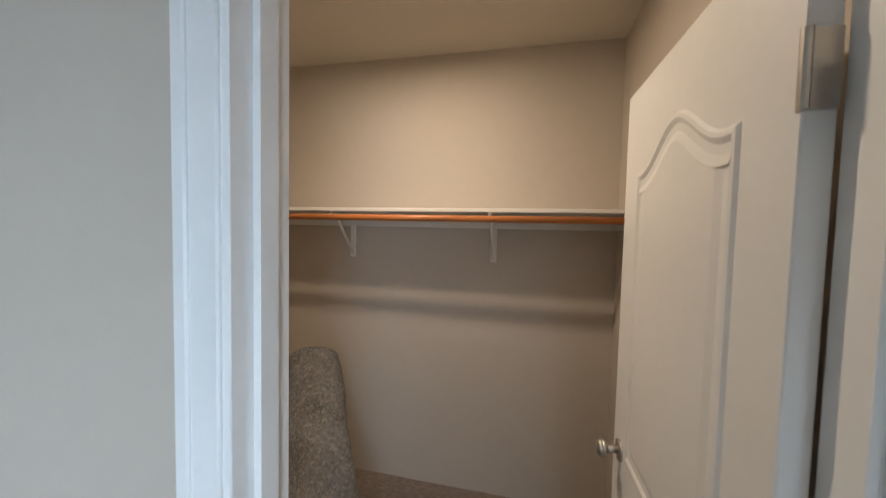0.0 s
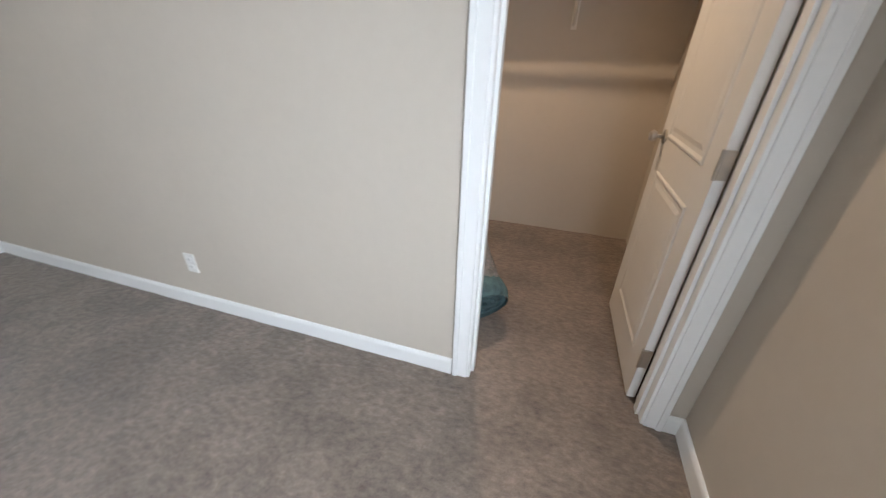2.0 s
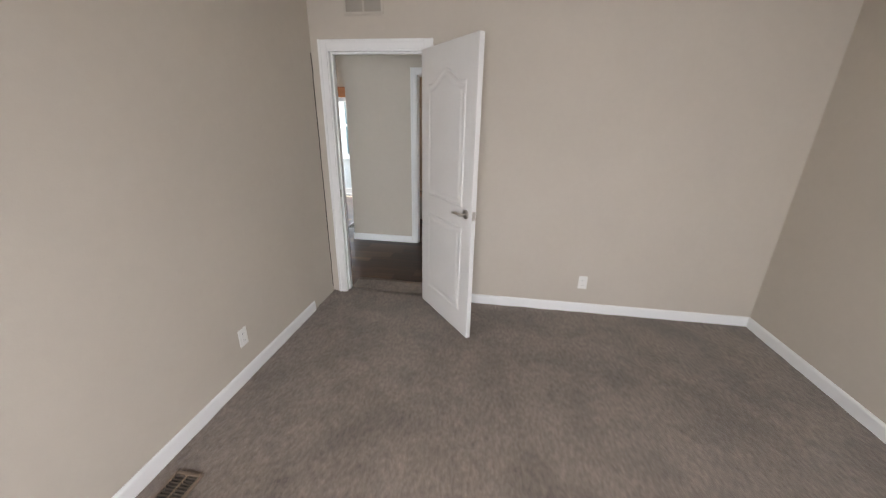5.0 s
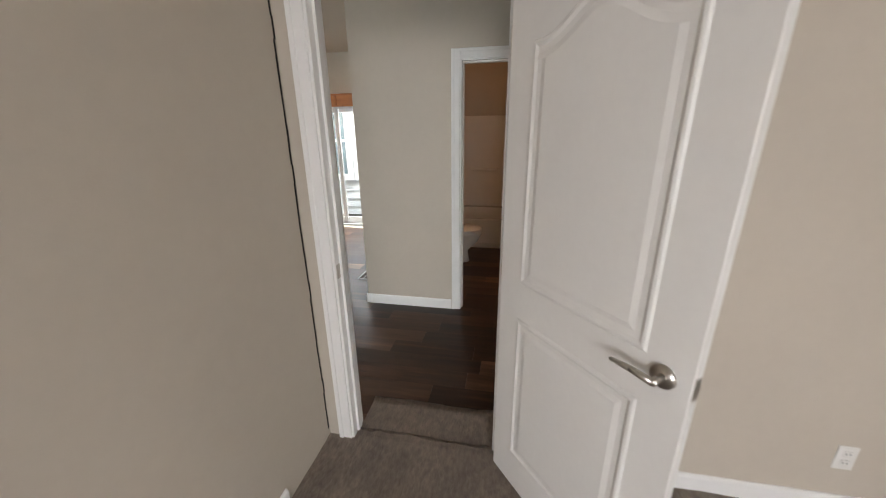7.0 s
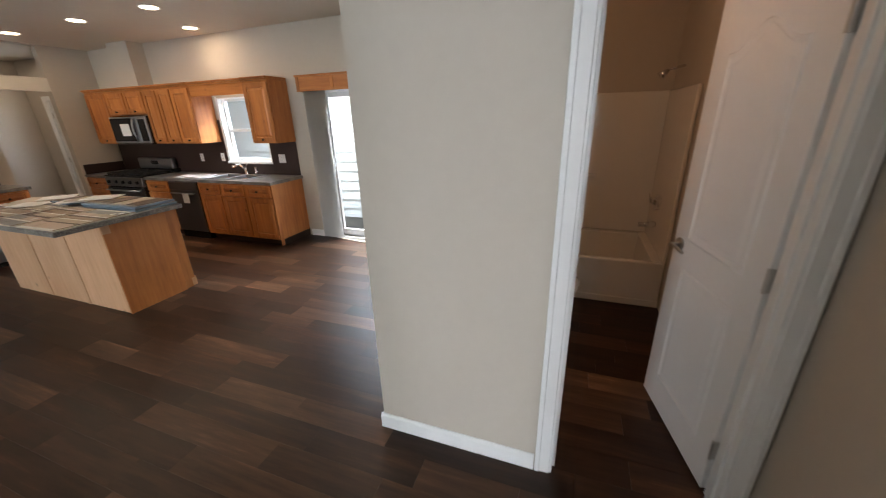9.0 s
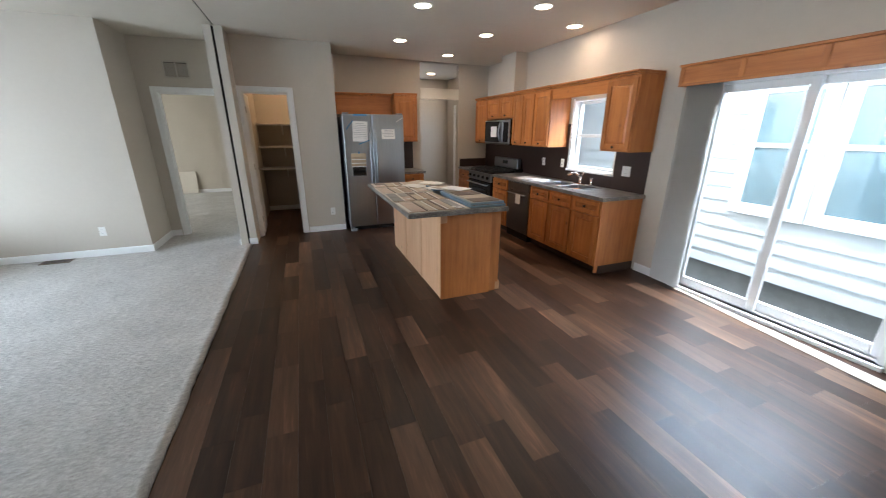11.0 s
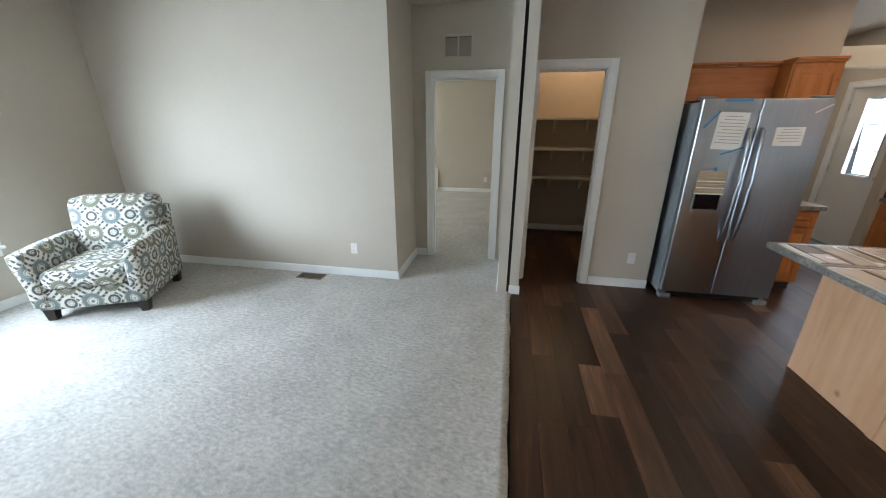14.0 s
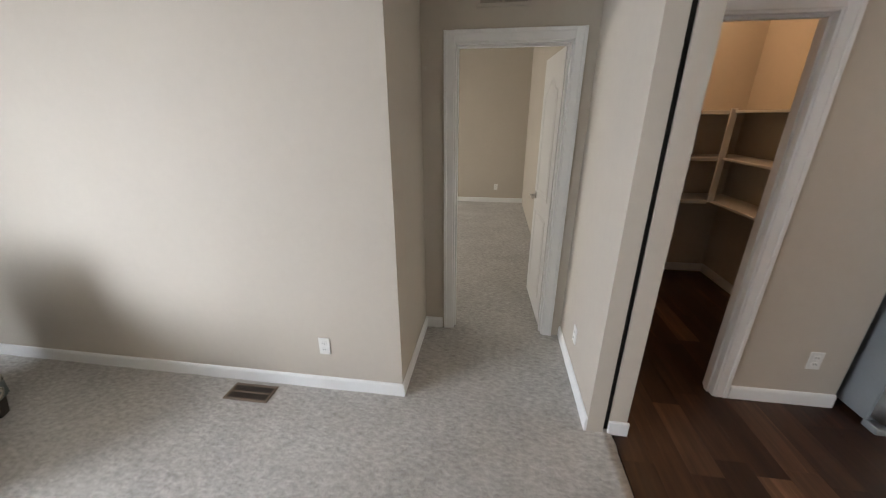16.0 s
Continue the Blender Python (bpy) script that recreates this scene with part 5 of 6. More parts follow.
# ---- armchair ----
def upholstery_material():
    """Cream cloth printed with medallions, rosettes and diagonal runs of short dashes."""
    m, nt, b = material("medallion_upholstery", 0.85, 0, 0.2)
    uv = nt.nodes.new("ShaderNodeUVMap")
    uv.uv_map = "cloth"
    S = 0.30

    def math_node(op, a, c=None):
        n = nt.nodes.new("ShaderNodeMath")
        n.operation = op
        for i, v in enumerate((a, c)):
            if v is None:
                continue
            if isinstance(v, (int, float)):
                n.inputs[i].default_value = v
            else:
                nt.links.new(v, n.inputs[i])
        return n.outputs[0]

    sep = nt.nodes.new("ShaderNodeSeparateXYZ")
    nt.links.new(uv.outputs[0], sep.inputs[0])
    u, v = math_node("DIVIDE", sep.outputs[0], S), math_node("DIVIDE", sep.outputs[1], S)

    def cell(ou, ov):
        fu = math_node("SUBTRACT", math_node("FRACT", math_node("ADD", u, ou)), 0.5)
        fv = math_node("SUBTRACT", math_node("FRACT", math_node("ADD", v, ov)), 0.5)
        r = math_node("SQRT", math_node("ADD", math_node("MULTIPLY", fu, fu), math_node("MULTIPLY", fv, fv)))
        ang = math_node("ARCTAN2", fv, fu)
        return r, ang

    def band(r, lo, hi):
        return math_node("MULTIPLY", math_node("GREATER_THAN", r, lo), math_node("LESS_THAN", r, hi))

    cream, sage, slate, dark = (0.66, 0.635, 0.57), (0.135, 0.13, 0.085), (0.125, 0.160, 0.165), (0.030, 0.034, 0.036)
    # diagonal dashes between the centres
    d1 = math_node("FRACT", math_node("MULTIPLY", math_node("ADD", u, v), 5.0))
    dg1 = math_node("ABSOLUTE", math_node("SUBTRACT", math_node("FRACT", math_node("ADD", math_node("SUBTRACT", u, v), 0.5)), 0.5))
    dg2 = math_node("ABSOLUTE", math_node("SUBTRACT", math_node("FRACT", math_node("ADD", math_node("ADD", u, v), 0.5)), 0.5))
    d2 = math_node("FRACT", math_node("MULTIPLY", math_node("SUBTRACT", u, v), 5.0))
    dash = math_node("MAXIMUM", math_node("MULTIPLY", math_node("LESS_THAN", dg1, 0.15), math_node("LESS_THAN", d1, 0.46)), math_node("MULTIPLY", math_node("LESS_THAN", dg2, 0.15), math_node("LESS_THAN", d2, 0.46)))
    gap = math_node("MAXIMUM", math_node("LESS_THAN", dg1, 0.018), math_node("LESS_THAN", dg2, 0.018))
    dash = math_node("MULTIPLY", dash, math_node("SUBTRACT", 1.0, gap))
    col = mix(nt, dash, cream, dark)
    # large scalloped medallions inside the diamonds, sage and slate in turn
    for ou, ov, tone, ring in ((0.0, 0.5, sage, dark), (0.5, 0.0, slate, sage)):
        r, a = cell(ou, ov)
        rim = math_node("ADD", 0.265, math_node("MULTIPLY", math_node("SINE", math_node("MULTIPLY", a, 14.0)), 0.014))
        petals = math_node("GREATER_THAN", math_node("SINE", math_node("MULTIPLY", a, 28.0)), -0.35)
        col = mix(nt, math_node("MULTIPLY", math_node("LESS_THAN", r, rim), math_node("MAXIMUM", petals, math_node("LESS_THAN", r, 0.235))), col, tone)
        col = mix(nt, band(r, 0.085, 0.13), col, cream)
        col = mix(nt, band(r, 0.095, 0.115), col, ring)
        col = mix(nt, band(r, 0.045, 0.085), col, cream)
    # small wheels where the runs of dashes cross
    for off in (0.0, 0.5):
        r, a = cell(off, off)
        col = mix(nt, math_node("LESS_THAN", r, 0.17), col, cream)
        col = mix(nt, band(r, 0.088, 0.150), col, dark)
        pet = math_node("GREATER_THAN", math_node("SINE", math_node("MULTIPLY", a, 8.0)), 0.1)
        col = mix(nt, math_node("MULTIPLY", pet, band(r, 0.02, 0.085)), col, slate)
    weave = noise_tex(nt, coords(nt), 420, 2)
    wear = noise_tex(nt, coords(nt), 7, 3)
    col = mix(nt, 0.14, col, ramp(nt, mix(nt, 0.5, weave, wear), [(0.3, (0.3, 0.29, 0.26)), (0.7, (0.8, 0.78, 0.72))]))
    nt.links.new(col, b.inputs["Base Color"])
    bump(nt, b, weave, 0.3, 0.001)
    return m


M_CLOTH = upholstery_material()
M_LEG = simple("dark_stained_leg", (0.025, 0.018, 0.014), 0.4, vary=0.2, scale=12)


def cloth_part(name, bm, parent, label=""):
    """Box-projected cloth coordinates in metres."""
    bm.normal_update()
    lay = bm.loops.layers.uv.new("cloth")
    for f in bm.faces:
        n = f.normal
        k = max(range(3), key=lambda i: abs(n[i]))
        for lp in f.loops:
            c = lp.vert.co
            lp[lay].uv = ((c.y, c.z), (c.x, c.z), (c.x, c.y))[k]
    return part(name, bm, M_CLOTH, parent, label, True)


def cushion(x0, x1, y0, y1, z0, z1, r, puff=(0, 0, 0), shape=None, cuts=7):
    """A padded block: rounded edges and swelling faces."""
    bm = bmesh.new()
    bmesh.ops.create_cube(bm, size=2.0)
    bmesh.ops.subdivide_edges(bm, edges=bm.edges[:], cuts=cuts, use_grid_fill=True)
    hx, hy, hz = (x1 - x0) / 2, (y1 - y0) / 2, (z1 - z0) / 2
    for v in bm.verts:
        p = Vector((v.co.x * hx, v.co.y * hy, v.co.z * hz))
        core = Vector([max(-h + r, min(h - r, c)) for c, h in zip(p, (hx, hy, hz))])
        d = p - core
        if d.length > 1e-6:
            p = core + d.normalized() * min(r, max(abs(c) for c in d)) if d.length > r else p
            d2 = p - core
            if max(abs(c) for c in d2) >= r * 0.999 or d2.length > r:
                p = core + d2.normalized() * r
        a, b, c = v.co
        p.x += puff[0] * a * max(0, 1 - b * b) * max(0, 1 - c * c)
        p.y += puff[1] * b * max(0, 1 - a * a) * max(0, 1 - c * c)
        p.z += puff[2] * c * max(0, 1 - a * a) * max(0, 1 - b * b)
        p += Vector(((x0 + x1) / 2, (y0 + y1) / 2, (z0 + z1) / 2))
        v.co = shape(p) if shape else p
    return bm


chair = thing("armchair", "cream armchair printed with grey-green medallions, dark tapered feet", "armchair", at=(-3.590, -0.905, 0.004), turn=25.5)
# local: front towards -y
HW, DF, DB = 0.385, -0.40, 0.40


def lean_back(p):
    k = max(0, p.z - 0.42)
    p.y += 0.22 * k
    p.x *= 1 + 0.06 * min(1, k / 0.4)
    return p


def flare(p):
    k = max(0, p.z - 0.30)
    p.x += (0.10 * k if p.x > 0 else -0.10 * k)
    p.y -= 0.10 * k
    p.z += -0.03 * max(0, -p.y) - 0.01 * max(0, p.y) + 0.02
    return p


cloth_part("base", cushion(-HW, HW, DF + 0.03, DB - 0.02, 0.10, 0.29, 0.02), chair)
cloth_part("seat_cushion", cushion(-0.285, 0.285, DF - 0.005, 0.24, 0.285, 0.445, 0.045, (0, 0.01, 0.022)), chair)
cloth_part("backrest", cushion(-0.332, 0.332, 0.14, 0.335, 0.34, 0.915, 0.06, (0, 0.03, 0.008), lean_back), chair)
cloth_part("back_panel", cushion(-HW + 0.02, HW - 0.02, 0.30, 0.39, 0.12, 0.80, 0.03, (0, 0, 0), lean_back), chair)
for s in (-1, 1):
    a, b = sorted((s * 0.285, s * (HW + 0.015)))
    cloth_part("armrest", cushion(a, b, DF + 0.0, DB - 0.03, 0.12, 0.60, 0.035, (0.006, 0, 0.006), flare), chair)
for x in (-HW + 0.055, HW - 0.055):
    for y in (DF + 0.085, DB - 0.085):
        bm = bmesh.new()
        bmesh.ops.create_cone(bm, cap_ends=True, segments=4, radius1=0.040, radius2=0.056, depth=0.11)
        bm.transform(pose(x, y, 0.055, 0, 0, 45))
        part("leg", bm, M_LEG, chair, "dark stained tapered foot")

# ---- pantry ----
M_SHELF = simple("white_shelf", (0.76, 0.74, 0.70), 0.5, vary=0.03)
for z in (0.86, 1.25, 1.645):
    ob = thing("pantry_shelf", "white L-shaped pantry shelf on metal brackets", "shelf", "pantry shelves")
    part("back_board", block(0.08, 1.33, 1.92, 2.258, z - 0.02, z, 0.002), M_SHELF, ob)
    part("side_board", block(1.33, 1.618, KIT_N + WT + 0.02, 2.258, z - 0.0205, z - 0.0005, 0.002), M_SHELF, ob)
    part("front_cleat", block(0.08, 1.295, 1.905, 1.919, z - 0.032, z + 0.002, 0.002), M_SHELF, ob)
    for x in (0.5, 0.95):
        bm = block(x - 0.01, x + 0.01, 2.23, 2.258, z - 0.20, z - 0.021)
        rod((x, 2.24, z - 0.18), (x, 1.98, z - 0.03), 0.006, 8, None, bm)
        part("bracket", bm, M_SHELF, ob)
solid("pantry_shelf_post", block(1.30, 1.35, 1.895, 1.915, 0.85, 1.66, 0.002), M_SHELF, "white vertical strip tying the pantry shelves", "shelf post")
pl = bpy.data.lights.new("pantry_bulb", "POINT")
pl.energy, pl.color, pl.shadow_soft_size = 10, (1.0, 0.67, 0.37), 0.06
pb = new("pantry_lamp", pl)
pb.location = (0.78, 1.78, 2.56)

# ---- closet ----
cs = thing("closet_shelf", "white closet shelf with wooden hanging rod and steel brackets", "shelf")
part("board", block(WEST_BED + 0.004, -1.62, CLO_S + 0.004, -10.83, 1.715, 1.735, 0.002), M_SHELF, cs)
part("cleat", block(WEST_BED + 0.004, -1.62, CLO_S + 0.003, CLO_S + 0.022, 1.635, 1.714), M_SHELF, cs)
part("side_cleat", block(WEST_BED + 0.003, WEST_BED + 0.022, CLO_S + 0.023, -10.83, 1.635, 1.714), M_SHELF, cs)
part("hanging_rod", rod((WEST_BED + 0.02, -10.812, 1.680), (-1.64, -10.812, 1.680), 0.017, 16), M_ALDER_X, cs, "varnished wooden rod", True)
part("rod_socket", rod((WEST_BED + 0.004, -10.812, 1.680), (WEST_BED + 0.022, -10.812, 1.680), 0.030, 16), M_NICKEL, cs, "", True)
for x in (-3.525, -2.61):
    bm = block(x - 0.018, x + 0.018, CLO_S + 0.001, CLO_S + 0.010, 1.435, 1.714)
    block(x - 0.010, x + 0.010, CLO_S + 0.006, -10.85, 1.704, 1.7145, bm=bm)
    rod((x, CLO_S + 0.008, 1.46), (x, -10.90, 1.70), 0.009, 8, None, bm)
    rod((x, -10.845, 1.71), (x, -10.812, 1.662), 0.005, 8, None, bm)
    part("bracket", bm, M_SHELF, cs, "white steel shelf bracket")
cl = bpy.data.lights.new("closet_bulb", "AREA")
cl.shape, cl.size, cl.energy, cl.color = "DISK", 0.10, 27, (1.0, 0.72, 0.46)
new("closet_lamp", cl).matrix_world = look((-3.15, -10.26, 2.64), (-3.15, -10.26, 0))


def roll_material():
    m, nt, b = material("carpet_pad_foam", 0.95, 0, 0.1)
    v = coords(nt)
    vo = nt.nodes.new("ShaderNodeTexVoronoi")
    vo.inputs["Scale"].default_value = 90
    nt.links.new(v, vo.inputs["Vector"])
    nt.links.new(mix(nt, 0.3, ramp(nt, vo.outputs["Color"], [(0.2, (0.06, 0.05, 0.045)), (0.45, (0.15, 0.125, 0.11)), (0.6, (0.10, 0.11, 0.12)), (0.85, (0.27, 0.235, 0.205))]), noise_tex(nt, v, 6, 4)), b.inputs["Base Color"])
    bump(nt, b, noise_tex(nt, v, 70, 4, 0.7), 1.0, 0.02)
    return m


# a roll of leftover carpet leaning in the corner
rl = thing("carpet_roll", "rolled grey carpet remnant with teal backing, leaning in the closet", "carpet roll")
M_ROLL, M_TEAL = roll_material(), simple("teal_backing", (0.075, 0.135, 0.145), 0.9, vary=0.55, scale=30, bump_scale=120, bump_strength=0.8, bump_dist=0.01)
p0, p1, R = Vector((-3.305, -9.72, 0.148)), Vector((-2.56, -10.74, 0.83)), 0.160
ax = (p1 - p0).normalized()
bm = bmesh.new()
nseg, nl = 40, 40
grid = []
for j in range(nl + 1):
    c = p0.lerp(p1, j / nl)
    q = ax.to_track_quat("Z", "Y").to_matrix()
    row = []
    for i in range(nseg):
        a = math.tau * i / nseg
        sag = 1.0 - 0.12 * math.exp(-((a - 4.6) ** 2) / 0.05)
        rr = R * sag * (1 + 0.07 * noise.noise((math.cos(a) * 2.2, math.sin(a) * 2.2, j * 0.12)) + 0.035 * noise.noise((math.cos(a) * 9, math.sin(a) * 9, j * 0.6)))
        row.append(bm.verts.new(c + q @ Vector((rr * math.cos(a), rr * math.sin(a), 0))))
    grid.append(row)
for j in range(nl):
    for i in range(nseg):
        bm.faces.new((grid[j][i], grid[j][(i + 1) % nseg], grid[j + 1][(i + 1) % nseg], grid[j + 1][i]))
bm.faces.new(grid[-1])
part("roll_body", bm, M_ROLL, rl, "", True)
# its coiled end
bm = bmesh.new()
q = ax.to_track_quat("Z", "Y").to_matrix()
prev = None
for i in range(150):
    a = i * 0.18
    r = R * 0.97 - 0.027 * a / math.tau
    if r < 0.02:
        break
    c = p0 - ax * (0.012 + 0.01 * noise.noise((i * 0.2, 0, 0)))
    d = Vector((math.cos(a), math.sin(a), 0))
    cur = [bm.verts.new(c + q @ (d * (r + o)) + ax * e) for o, e in ((0, 0.03), (0, 0), (-0.020, 0), (-0.020, 0.03))]
    if prev:
        for k in range(3):
            bm.faces.new((prev[k], prev[k + 1], cur[k + 1], cur[k]))
    prev = cur
part("coil", bm, M_TEAL, rl, "frayed teal carpet backing")
bm = bmesh.new()
rows = []
for j in range(5):
    row = []
    for i in range(48):
        a = math.tau * i / 48
        e = 0.11 * j / 4 * (1 + 0.35 * noise.noise((math.cos(a) * 3, math.sin(a) * 3, 4))) - 0.022
        rr = R * (1.05 + 0.05 * noise.noise((math.cos(a) * 8, math.sin(a) * 8, j * 0.7))) - (0.012 if j in (0, 4) else 0.0)
        row.append(bm.verts.new(p0 + q @ Vector((rr * math.cos(a), rr * math.sin(a), 0)) + ax * e))
    rows.append(row)
for r0, r1 in zip(rows, rows[1:]):
    for i in range(48):
        bm.faces.new((r0[i], r0[(i + 1) % 48], r1[(i + 1) % 48], r1[i]))
part("backing_flap", bm, M_TEAL, rl, "teal backing folded round the roll's end", True)
bm = rod(p0 + ax * 0.012, p0 + ax * 0.02, R * 0.93, 24)
part("core", bm, M_SLOT, rl)

# board leaning in the far bedroom
lb = thing("leaning_board", "tan flat board leaning against the far bedroom wall", "board", at=(-1.985, 5.185, 0.006))
bm = block(-0.21, 0.21, -0.010, 0.010, 0, 0.54, 0.002)
bm.transform(pose(0, 0, 0, -7))
part("board", bm, M_BOARD, lb)

# ---- bathroom ----
bl = bpy.data.lights.new("bath_bulb", "POINT")
bl.energy, bl.color, bl.shadow_soft_size = 9, (1.0, 0.60, 0.34), 0.08
new("bath_lamp", bl).location = (2.35, -5.85, 2.50)
M_ACRYL = simple("white_acrylic", (0.76, 0.73, 0.68), 0.18, vary=0.02)
M_PORC = simple("white_porcelain", (0.80, 0.78, 0.74), 0.10, vary=0.01)
tub = thing("bathtub", "white acrylic bathtub with tall moulded surround", "bathtub")
TX0, TX1, TY0, TY1, TZ = 3.33, EAST - 0.03, -7.045, -5.55, 0.40
part("apron", block(TX0, TX0 + 0.05, TY0, TY1, 0.0, TZ, 0.012, seg=2), M_ACRYL, tub)
part("apron_base", block(TX0 - 0.012, TX0 + 0.0, TY0, TY1, 0.0, 0.06, 0.004), M_ACRYL, tub)
part("rim", joined((TX0 + 0.05, TX1, TY0, TY0 + 0.09, TZ - 0.03, TZ), (TX0 + 0.05, TX1, TY1 - 0.09, TY1, TZ - 0.03, TZ), (TX1 - 0.08, TX1, TY0 + 0.09, TY1 - 0.09, TZ - 0.03, TZ), bev=0.006), M_ACRYL, tub)
part("basin", bowl(TX0 + 0.05, TX1 - 0.08, TY0 + 0.09, TY1 - 0.09, 0.06, TZ - 0.005), M_ACRYL, tub)
for b in ((EAST - 0.028, EAST - 0.003, TY0, TY1, TZ, 1.74), (TX0, EAST - 0.028, -7.047, -7.022, TZ, 1.74), (TX0, EAST - 0.028, -5.572, -5.548, TZ, 1.74)):
    part("surround_panel", block(*b, 0.006), M_ACRYL, tub)
part("soap_ledge", block(EAST - 0.07, EAST - 0.028, -6.5, -6.1, 0.95, 0.99, 0.01), M_ACRYL, tub)
part("spout", rod((3.80, -7.02, 0.60), (3.80, -6.88, 0.59), 0.026, 16, 0.022), M_CHROME, tub, "chrome tub spout", True)
bm = rod((3.80, -7.02, 0.80), (3.80, -6.99, 0.80), 0.07, 24)
rod((3.80, -6.99, 0.80), (3.80, -6.94, 0.80), 0.022, 14, 0.016, bm)
rod((3.80, -6.95, 0.80), (3.80, -6.93, 0.88), 0.011, 10, 0.007, bm)
part("mixer_valve", bm, M_CHROME, tub, "chrome mixer valve", True)
bm = rod((3.80, -7.02, 1.90), (3.80, -6.90, 1.87), 0.010, 10)
rod((3.80, -6.91, 1.875), (3.80, -6.86, 1.83), 0.012, 14, 0.034, bm)
part("shower_head", bm, M_CHROME, tub, "chrome shower head", True)

tl = thing("toilet", "white porcelain two-piece toilet with closed lid", "toilet", at=(2.78, -5.68, 0), turn=180)
# local: tank at y=0, bowl towards +y


def ring_loft(rings):
    bm = bmesh.new()
    n = 28
    rows = [[bm.verts.new((rx * math.cos(a) * (1.0), cy + ry * math.sin(a), z)) for a in [k * math.tau / n for k in range(n)]] for cy, rx, ry, z in rings]
    for r0, r1 in zip(rows, rows[1:]):
        for k in range(n):
            bm.faces.new((r0[k], r0[(k + 1) % n], r1[(k + 1) % n], r1[k]))
    bm.faces.new(rows[0][::-1])
    bm.faces.new(rows[-1])
    return bm


part("bowl", ring_loft([(0.36, 0.105, 0.20, 0.0), (0.36, 0.10, 0.19, 0.04), (0.37, 0.095, 0.17, 0.14), (0.42, 0.14, 0.23, 0.25), (0.45, 0.185, 0.255, 0.35), (0.45, 0.19, 0.26, 0.385)]), M_PORC, tl, "", True)
part("seat", ring_loft([(0.45, 0.19, 0.262, 0.387), (0.45, 0.195, 0.266, 0.395), (0.45, 0.19, 0.262, 0.405)]), M_PORC, tl, "", True)
part("lid", ring_loft([(0.45, 0.188, 0.26, 0.406), (0.45, 0.19, 0.262, 0.416), (0.45, 0.17, 0.24, 0.424)]), M_PORC, tl, "", True)
part("tank", block(-0.20, 0.20, 0.012, 0.19, 0.385, 0.72, 0.02, seg=3), M_PORC, tl)
part("tank_lid", block(-0.212, 0.212, 0.004, 0.20, 0.722, 0.76, 0.008, seg=2), M_PORC, tl)
part("flush_lever", rod((-0.15, 0.19, 0.66), (-0.08, 0.215, 0.655), 0.008, 10), M_CHROME, tl, "", True)


# ---- plank floor ----
def plank_material(name, per_island):
    m, nt, b = material(name, 0.32, 0, 0.30)
    if per_island:
        geo = nt.nodes.new("ShaderNodeNewGeometry")
        rnd = geo.outputs["Random Per Island"]
    else:
        info = nt.nodes.new("ShaderNodeObjectInfo")
        rnd = info.outputs["Random"]
    geo2 = nt.nodes.new("ShaderNodeNewGeometry")
    off = nt.nodes.new("ShaderNodeVectorMath")
    off.operation = "SCALE"
    off.inputs[0].default_value = (31, 53, 17)
    nt.links.new(rnd, off.inputs["Scale"])
    add = nt.nodes.new("ShaderNodeVectorMath")
    nt.links.new(geo2.outputs["Position"], add.inputs[0])
    nt.links.new(off.outputs[0], add.inputs[1])
    mp = nt.nodes.new("ShaderNodeMapping")
    mp.inputs["Scale"].default_value = (26, 1.6, 1)
    nt.links.new(add.outputs[0], mp.inputs["Vector"])
    mp2 = nt.nodes.new("ShaderNodeMapping")
    mp2.inputs["Scale"].default_value = (7, 1.1, 1)
    nt.links.new(add.outputs[0], mp2.inputs["Vector"])
    grain = noise_tex(nt, mp.outputs[0], 1.0, 6, 0.7)
    cloud = noise_tex(nt, mp2.outputs[0], 1.0, 4, 0.6)
    base = ramp(nt, rnd, [(0.0, (0.026, 0.0135, 0.0085)), (0.35, (0.037, 0.0195, 0.0125)), (0.62, (0.052, 0.0280, 0.0180)), (0.82, (0.074, 0.0415, 0.0270)), (1.0, (0.125, 0.076, 0.051))])
    light = mix(nt, 1.0, base, (3.05, 2.6, 2.2), "MULTIPLY")
    dark = mix(nt, 1.0, base, (0.72, 0.66, 0.60), "MULTIPLY")
    fac = ramp(nt, mix(nt, 0.5, grain, cloud), [(0.40, (0, 0, 0)), (0.56, (0.28, 0.28, 0.28)), (0.70, (1, 1, 1))])
    nt.links.new(mix(nt, fac, dark, light), b.inputs["Base Color"])
    r = nt.nodes.new("ShaderNodeMapRange")
    r.inputs["To Min"].default_value, r.inputs["To Max"].default_value = 0.26, 0.48
    nt.links.new(grain, r.inputs["Value"])
    nt.links.new(r.outputs[0], b.inputs["Roughness"])
    bump(nt, b, grain, 0.18, 0.001)
    return m


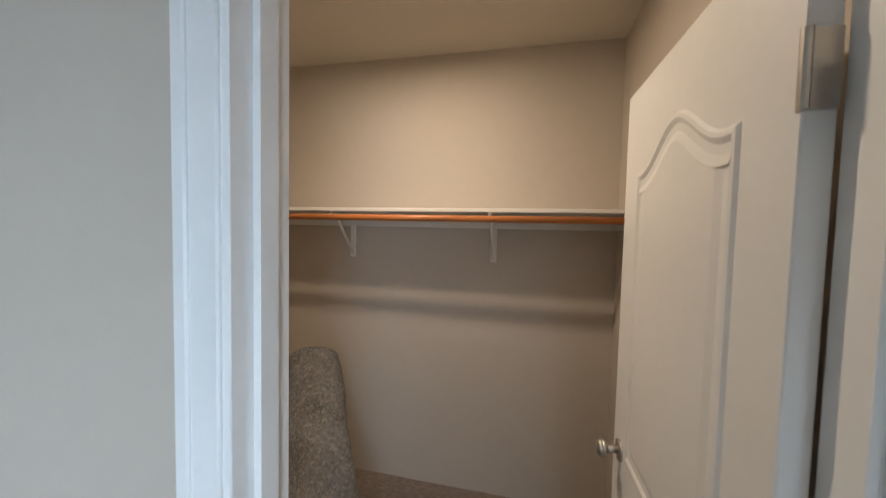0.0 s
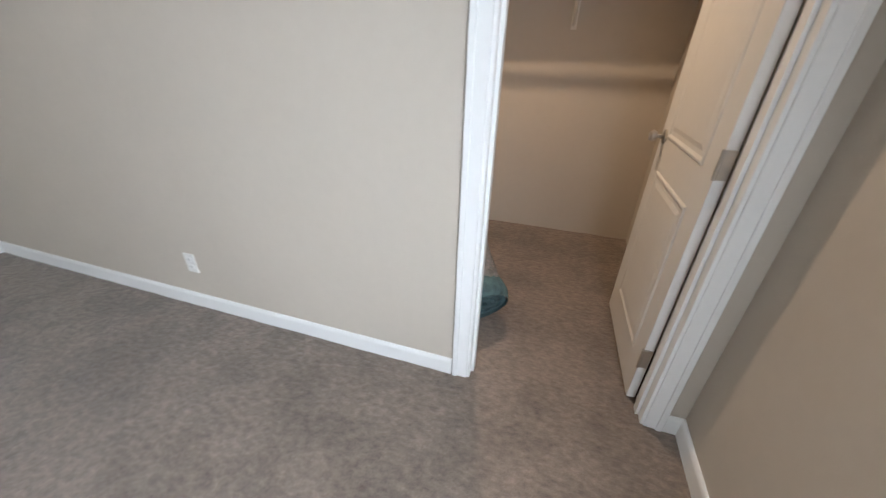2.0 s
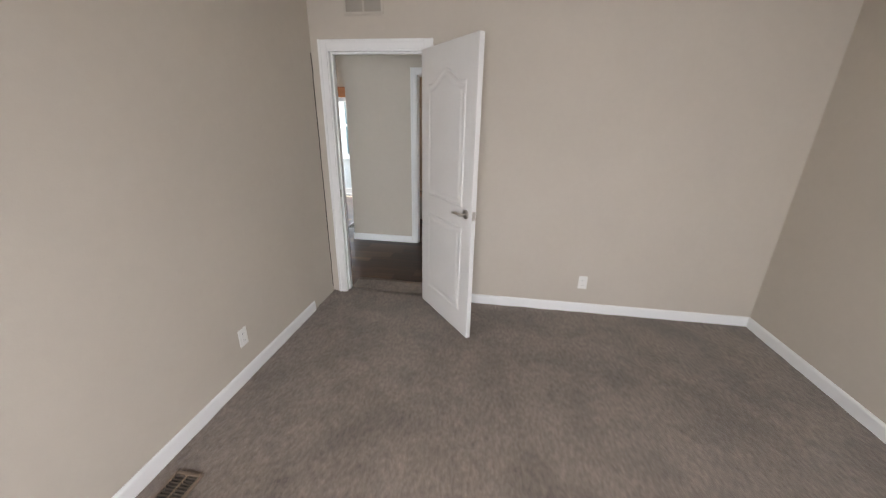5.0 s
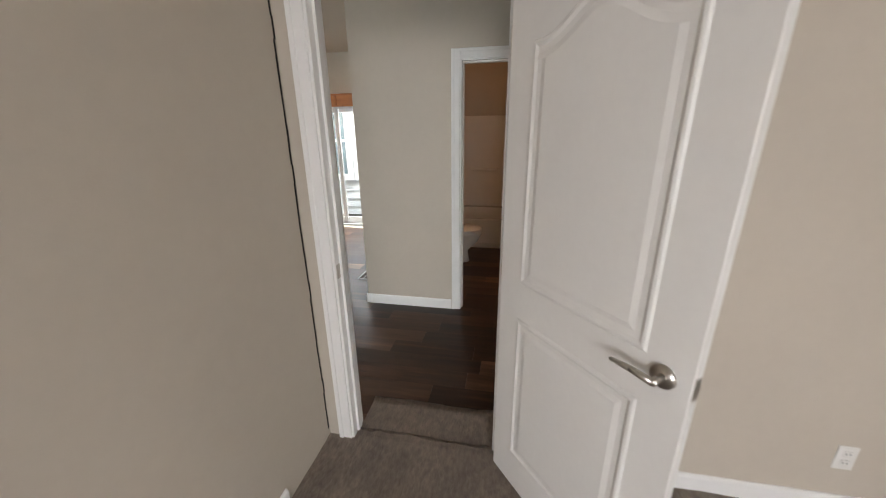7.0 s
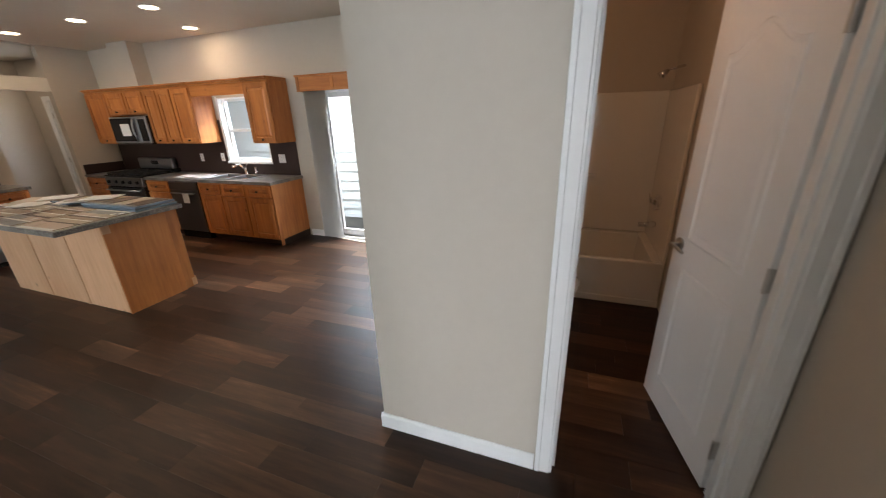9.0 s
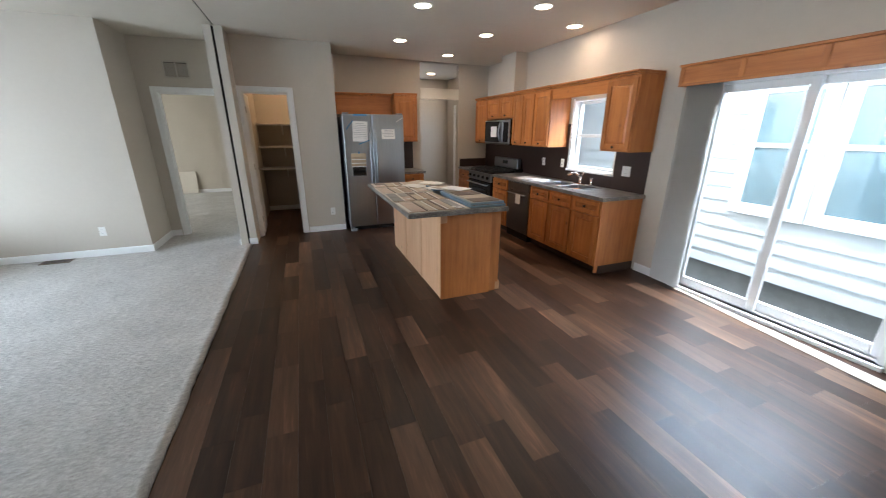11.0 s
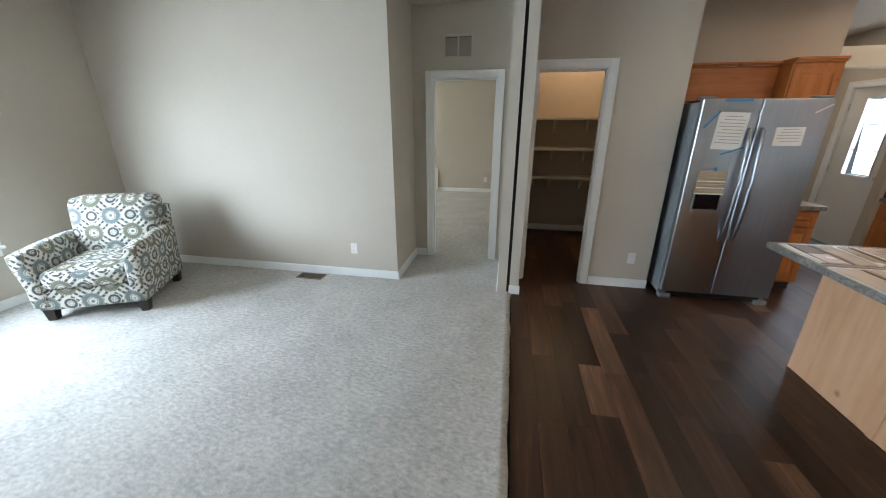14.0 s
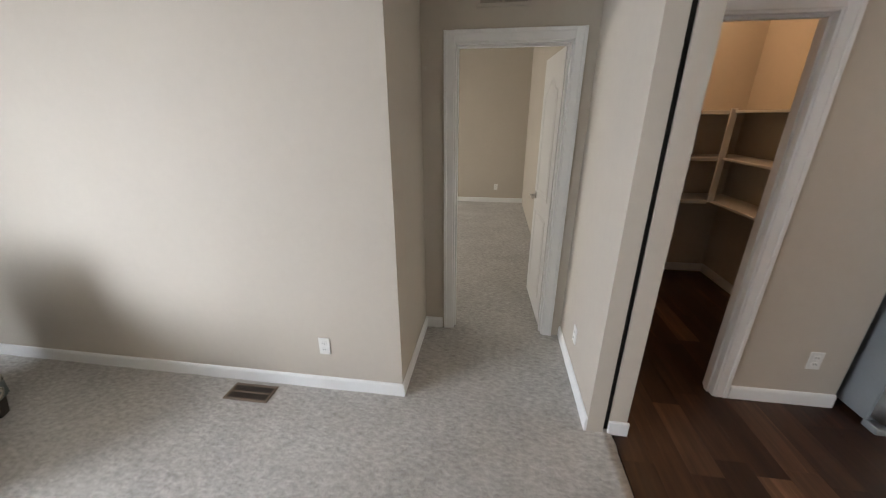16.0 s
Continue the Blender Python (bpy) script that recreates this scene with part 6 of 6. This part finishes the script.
M_PLANK, M_PLANK_J = plank_material("dark_vinyl_plank", False), plank_material("dark_vinyl_plank_joined", True)
fl = thing("floor_vinyl", "dark brown wood-look vinyl plank floor", "floor", kind="structure")
PW, GAP = 0.152, 0.0003
rp = random.Random(11)
meshes = {}
rest = bmesh.new()
for c in range(28):
    x0 = 0.012 + c * PW
    x1 = min(x0 + PW, EAST)
    y = -7.06 - rp.uniform(0.0, 0.9)
    while y < 3.12:
        l = rp.choice((0.46, 0.61, 0.61, 0.92))
        y0, y1 = max(y, -7.06), min(y + l, 3.12)
        y += l
        if y1 - y0 < 0.03:
            continue
        if -5.9 < (y0 + y1) / 2 < 0.9:
            key = (round(x1 - x0, 4), round(y1 - y0, 4))
            if key not in meshes:
                b = block(GAP, key[0] - GAP, GAP, key[1] - GAP, -0.012, 0.0)
                b.normal_update()
                me = bpy.data.meshes.new("plank")
                b.to_mesh(me)
                b.free()
                me.materials.append(M_PLANK)
                meshes[key] = me
            pk = new("plank", meshes[key])
            pk.parent = fl
            pk.location = (x0, y0, 0.0)
        else:
            block(x0 + GAP, x1 - GAP, y0 + GAP, y1 - GAP, -0.012, 0.0, bm=rest)
part("far_planks", rest, M_PLANK_J, fl)["kind"] = "stuff"
# Sunlight on the floor by the slider, put in as a pale tapered slab.
bm = bmesh.new()
v = [bm.verts.new((x, y, z)) for z in (0.001, 0.005) for x, y in ((EAST - 0.034, -3.30), (EAST - 0.06, -3.30), (EAST - 0.27, -4.95), (EAST - 0.14, -4.95), (EAST - 0.07, -4.1))]
bm.faces.new(v[5:][::-1])
for i in range(5):
    bm.faces.new((v[i], v[(i + 1) % 5], v[5 + (i + 1) % 5], v[5 + i]))
bmesh.ops.recalc_face_normals(bm, faces=bm.faces)
solid("floor_sun_strip", bm, simple("painted_sun_strip", (0.62, 0.54, 0.43), 0.7, vary=0.08, scale=9), "pale tapered strip coloured as sunlight beside the sliding door", "floor strip", kind="structure")
solid("floor_threshold", block(0.296, 0.312, -6.68, -5.96, -0.005, 0.006, 0.002), M_BRONZE, "thin dark metal edge strip at the bedroom door", "threshold", kind="structure")
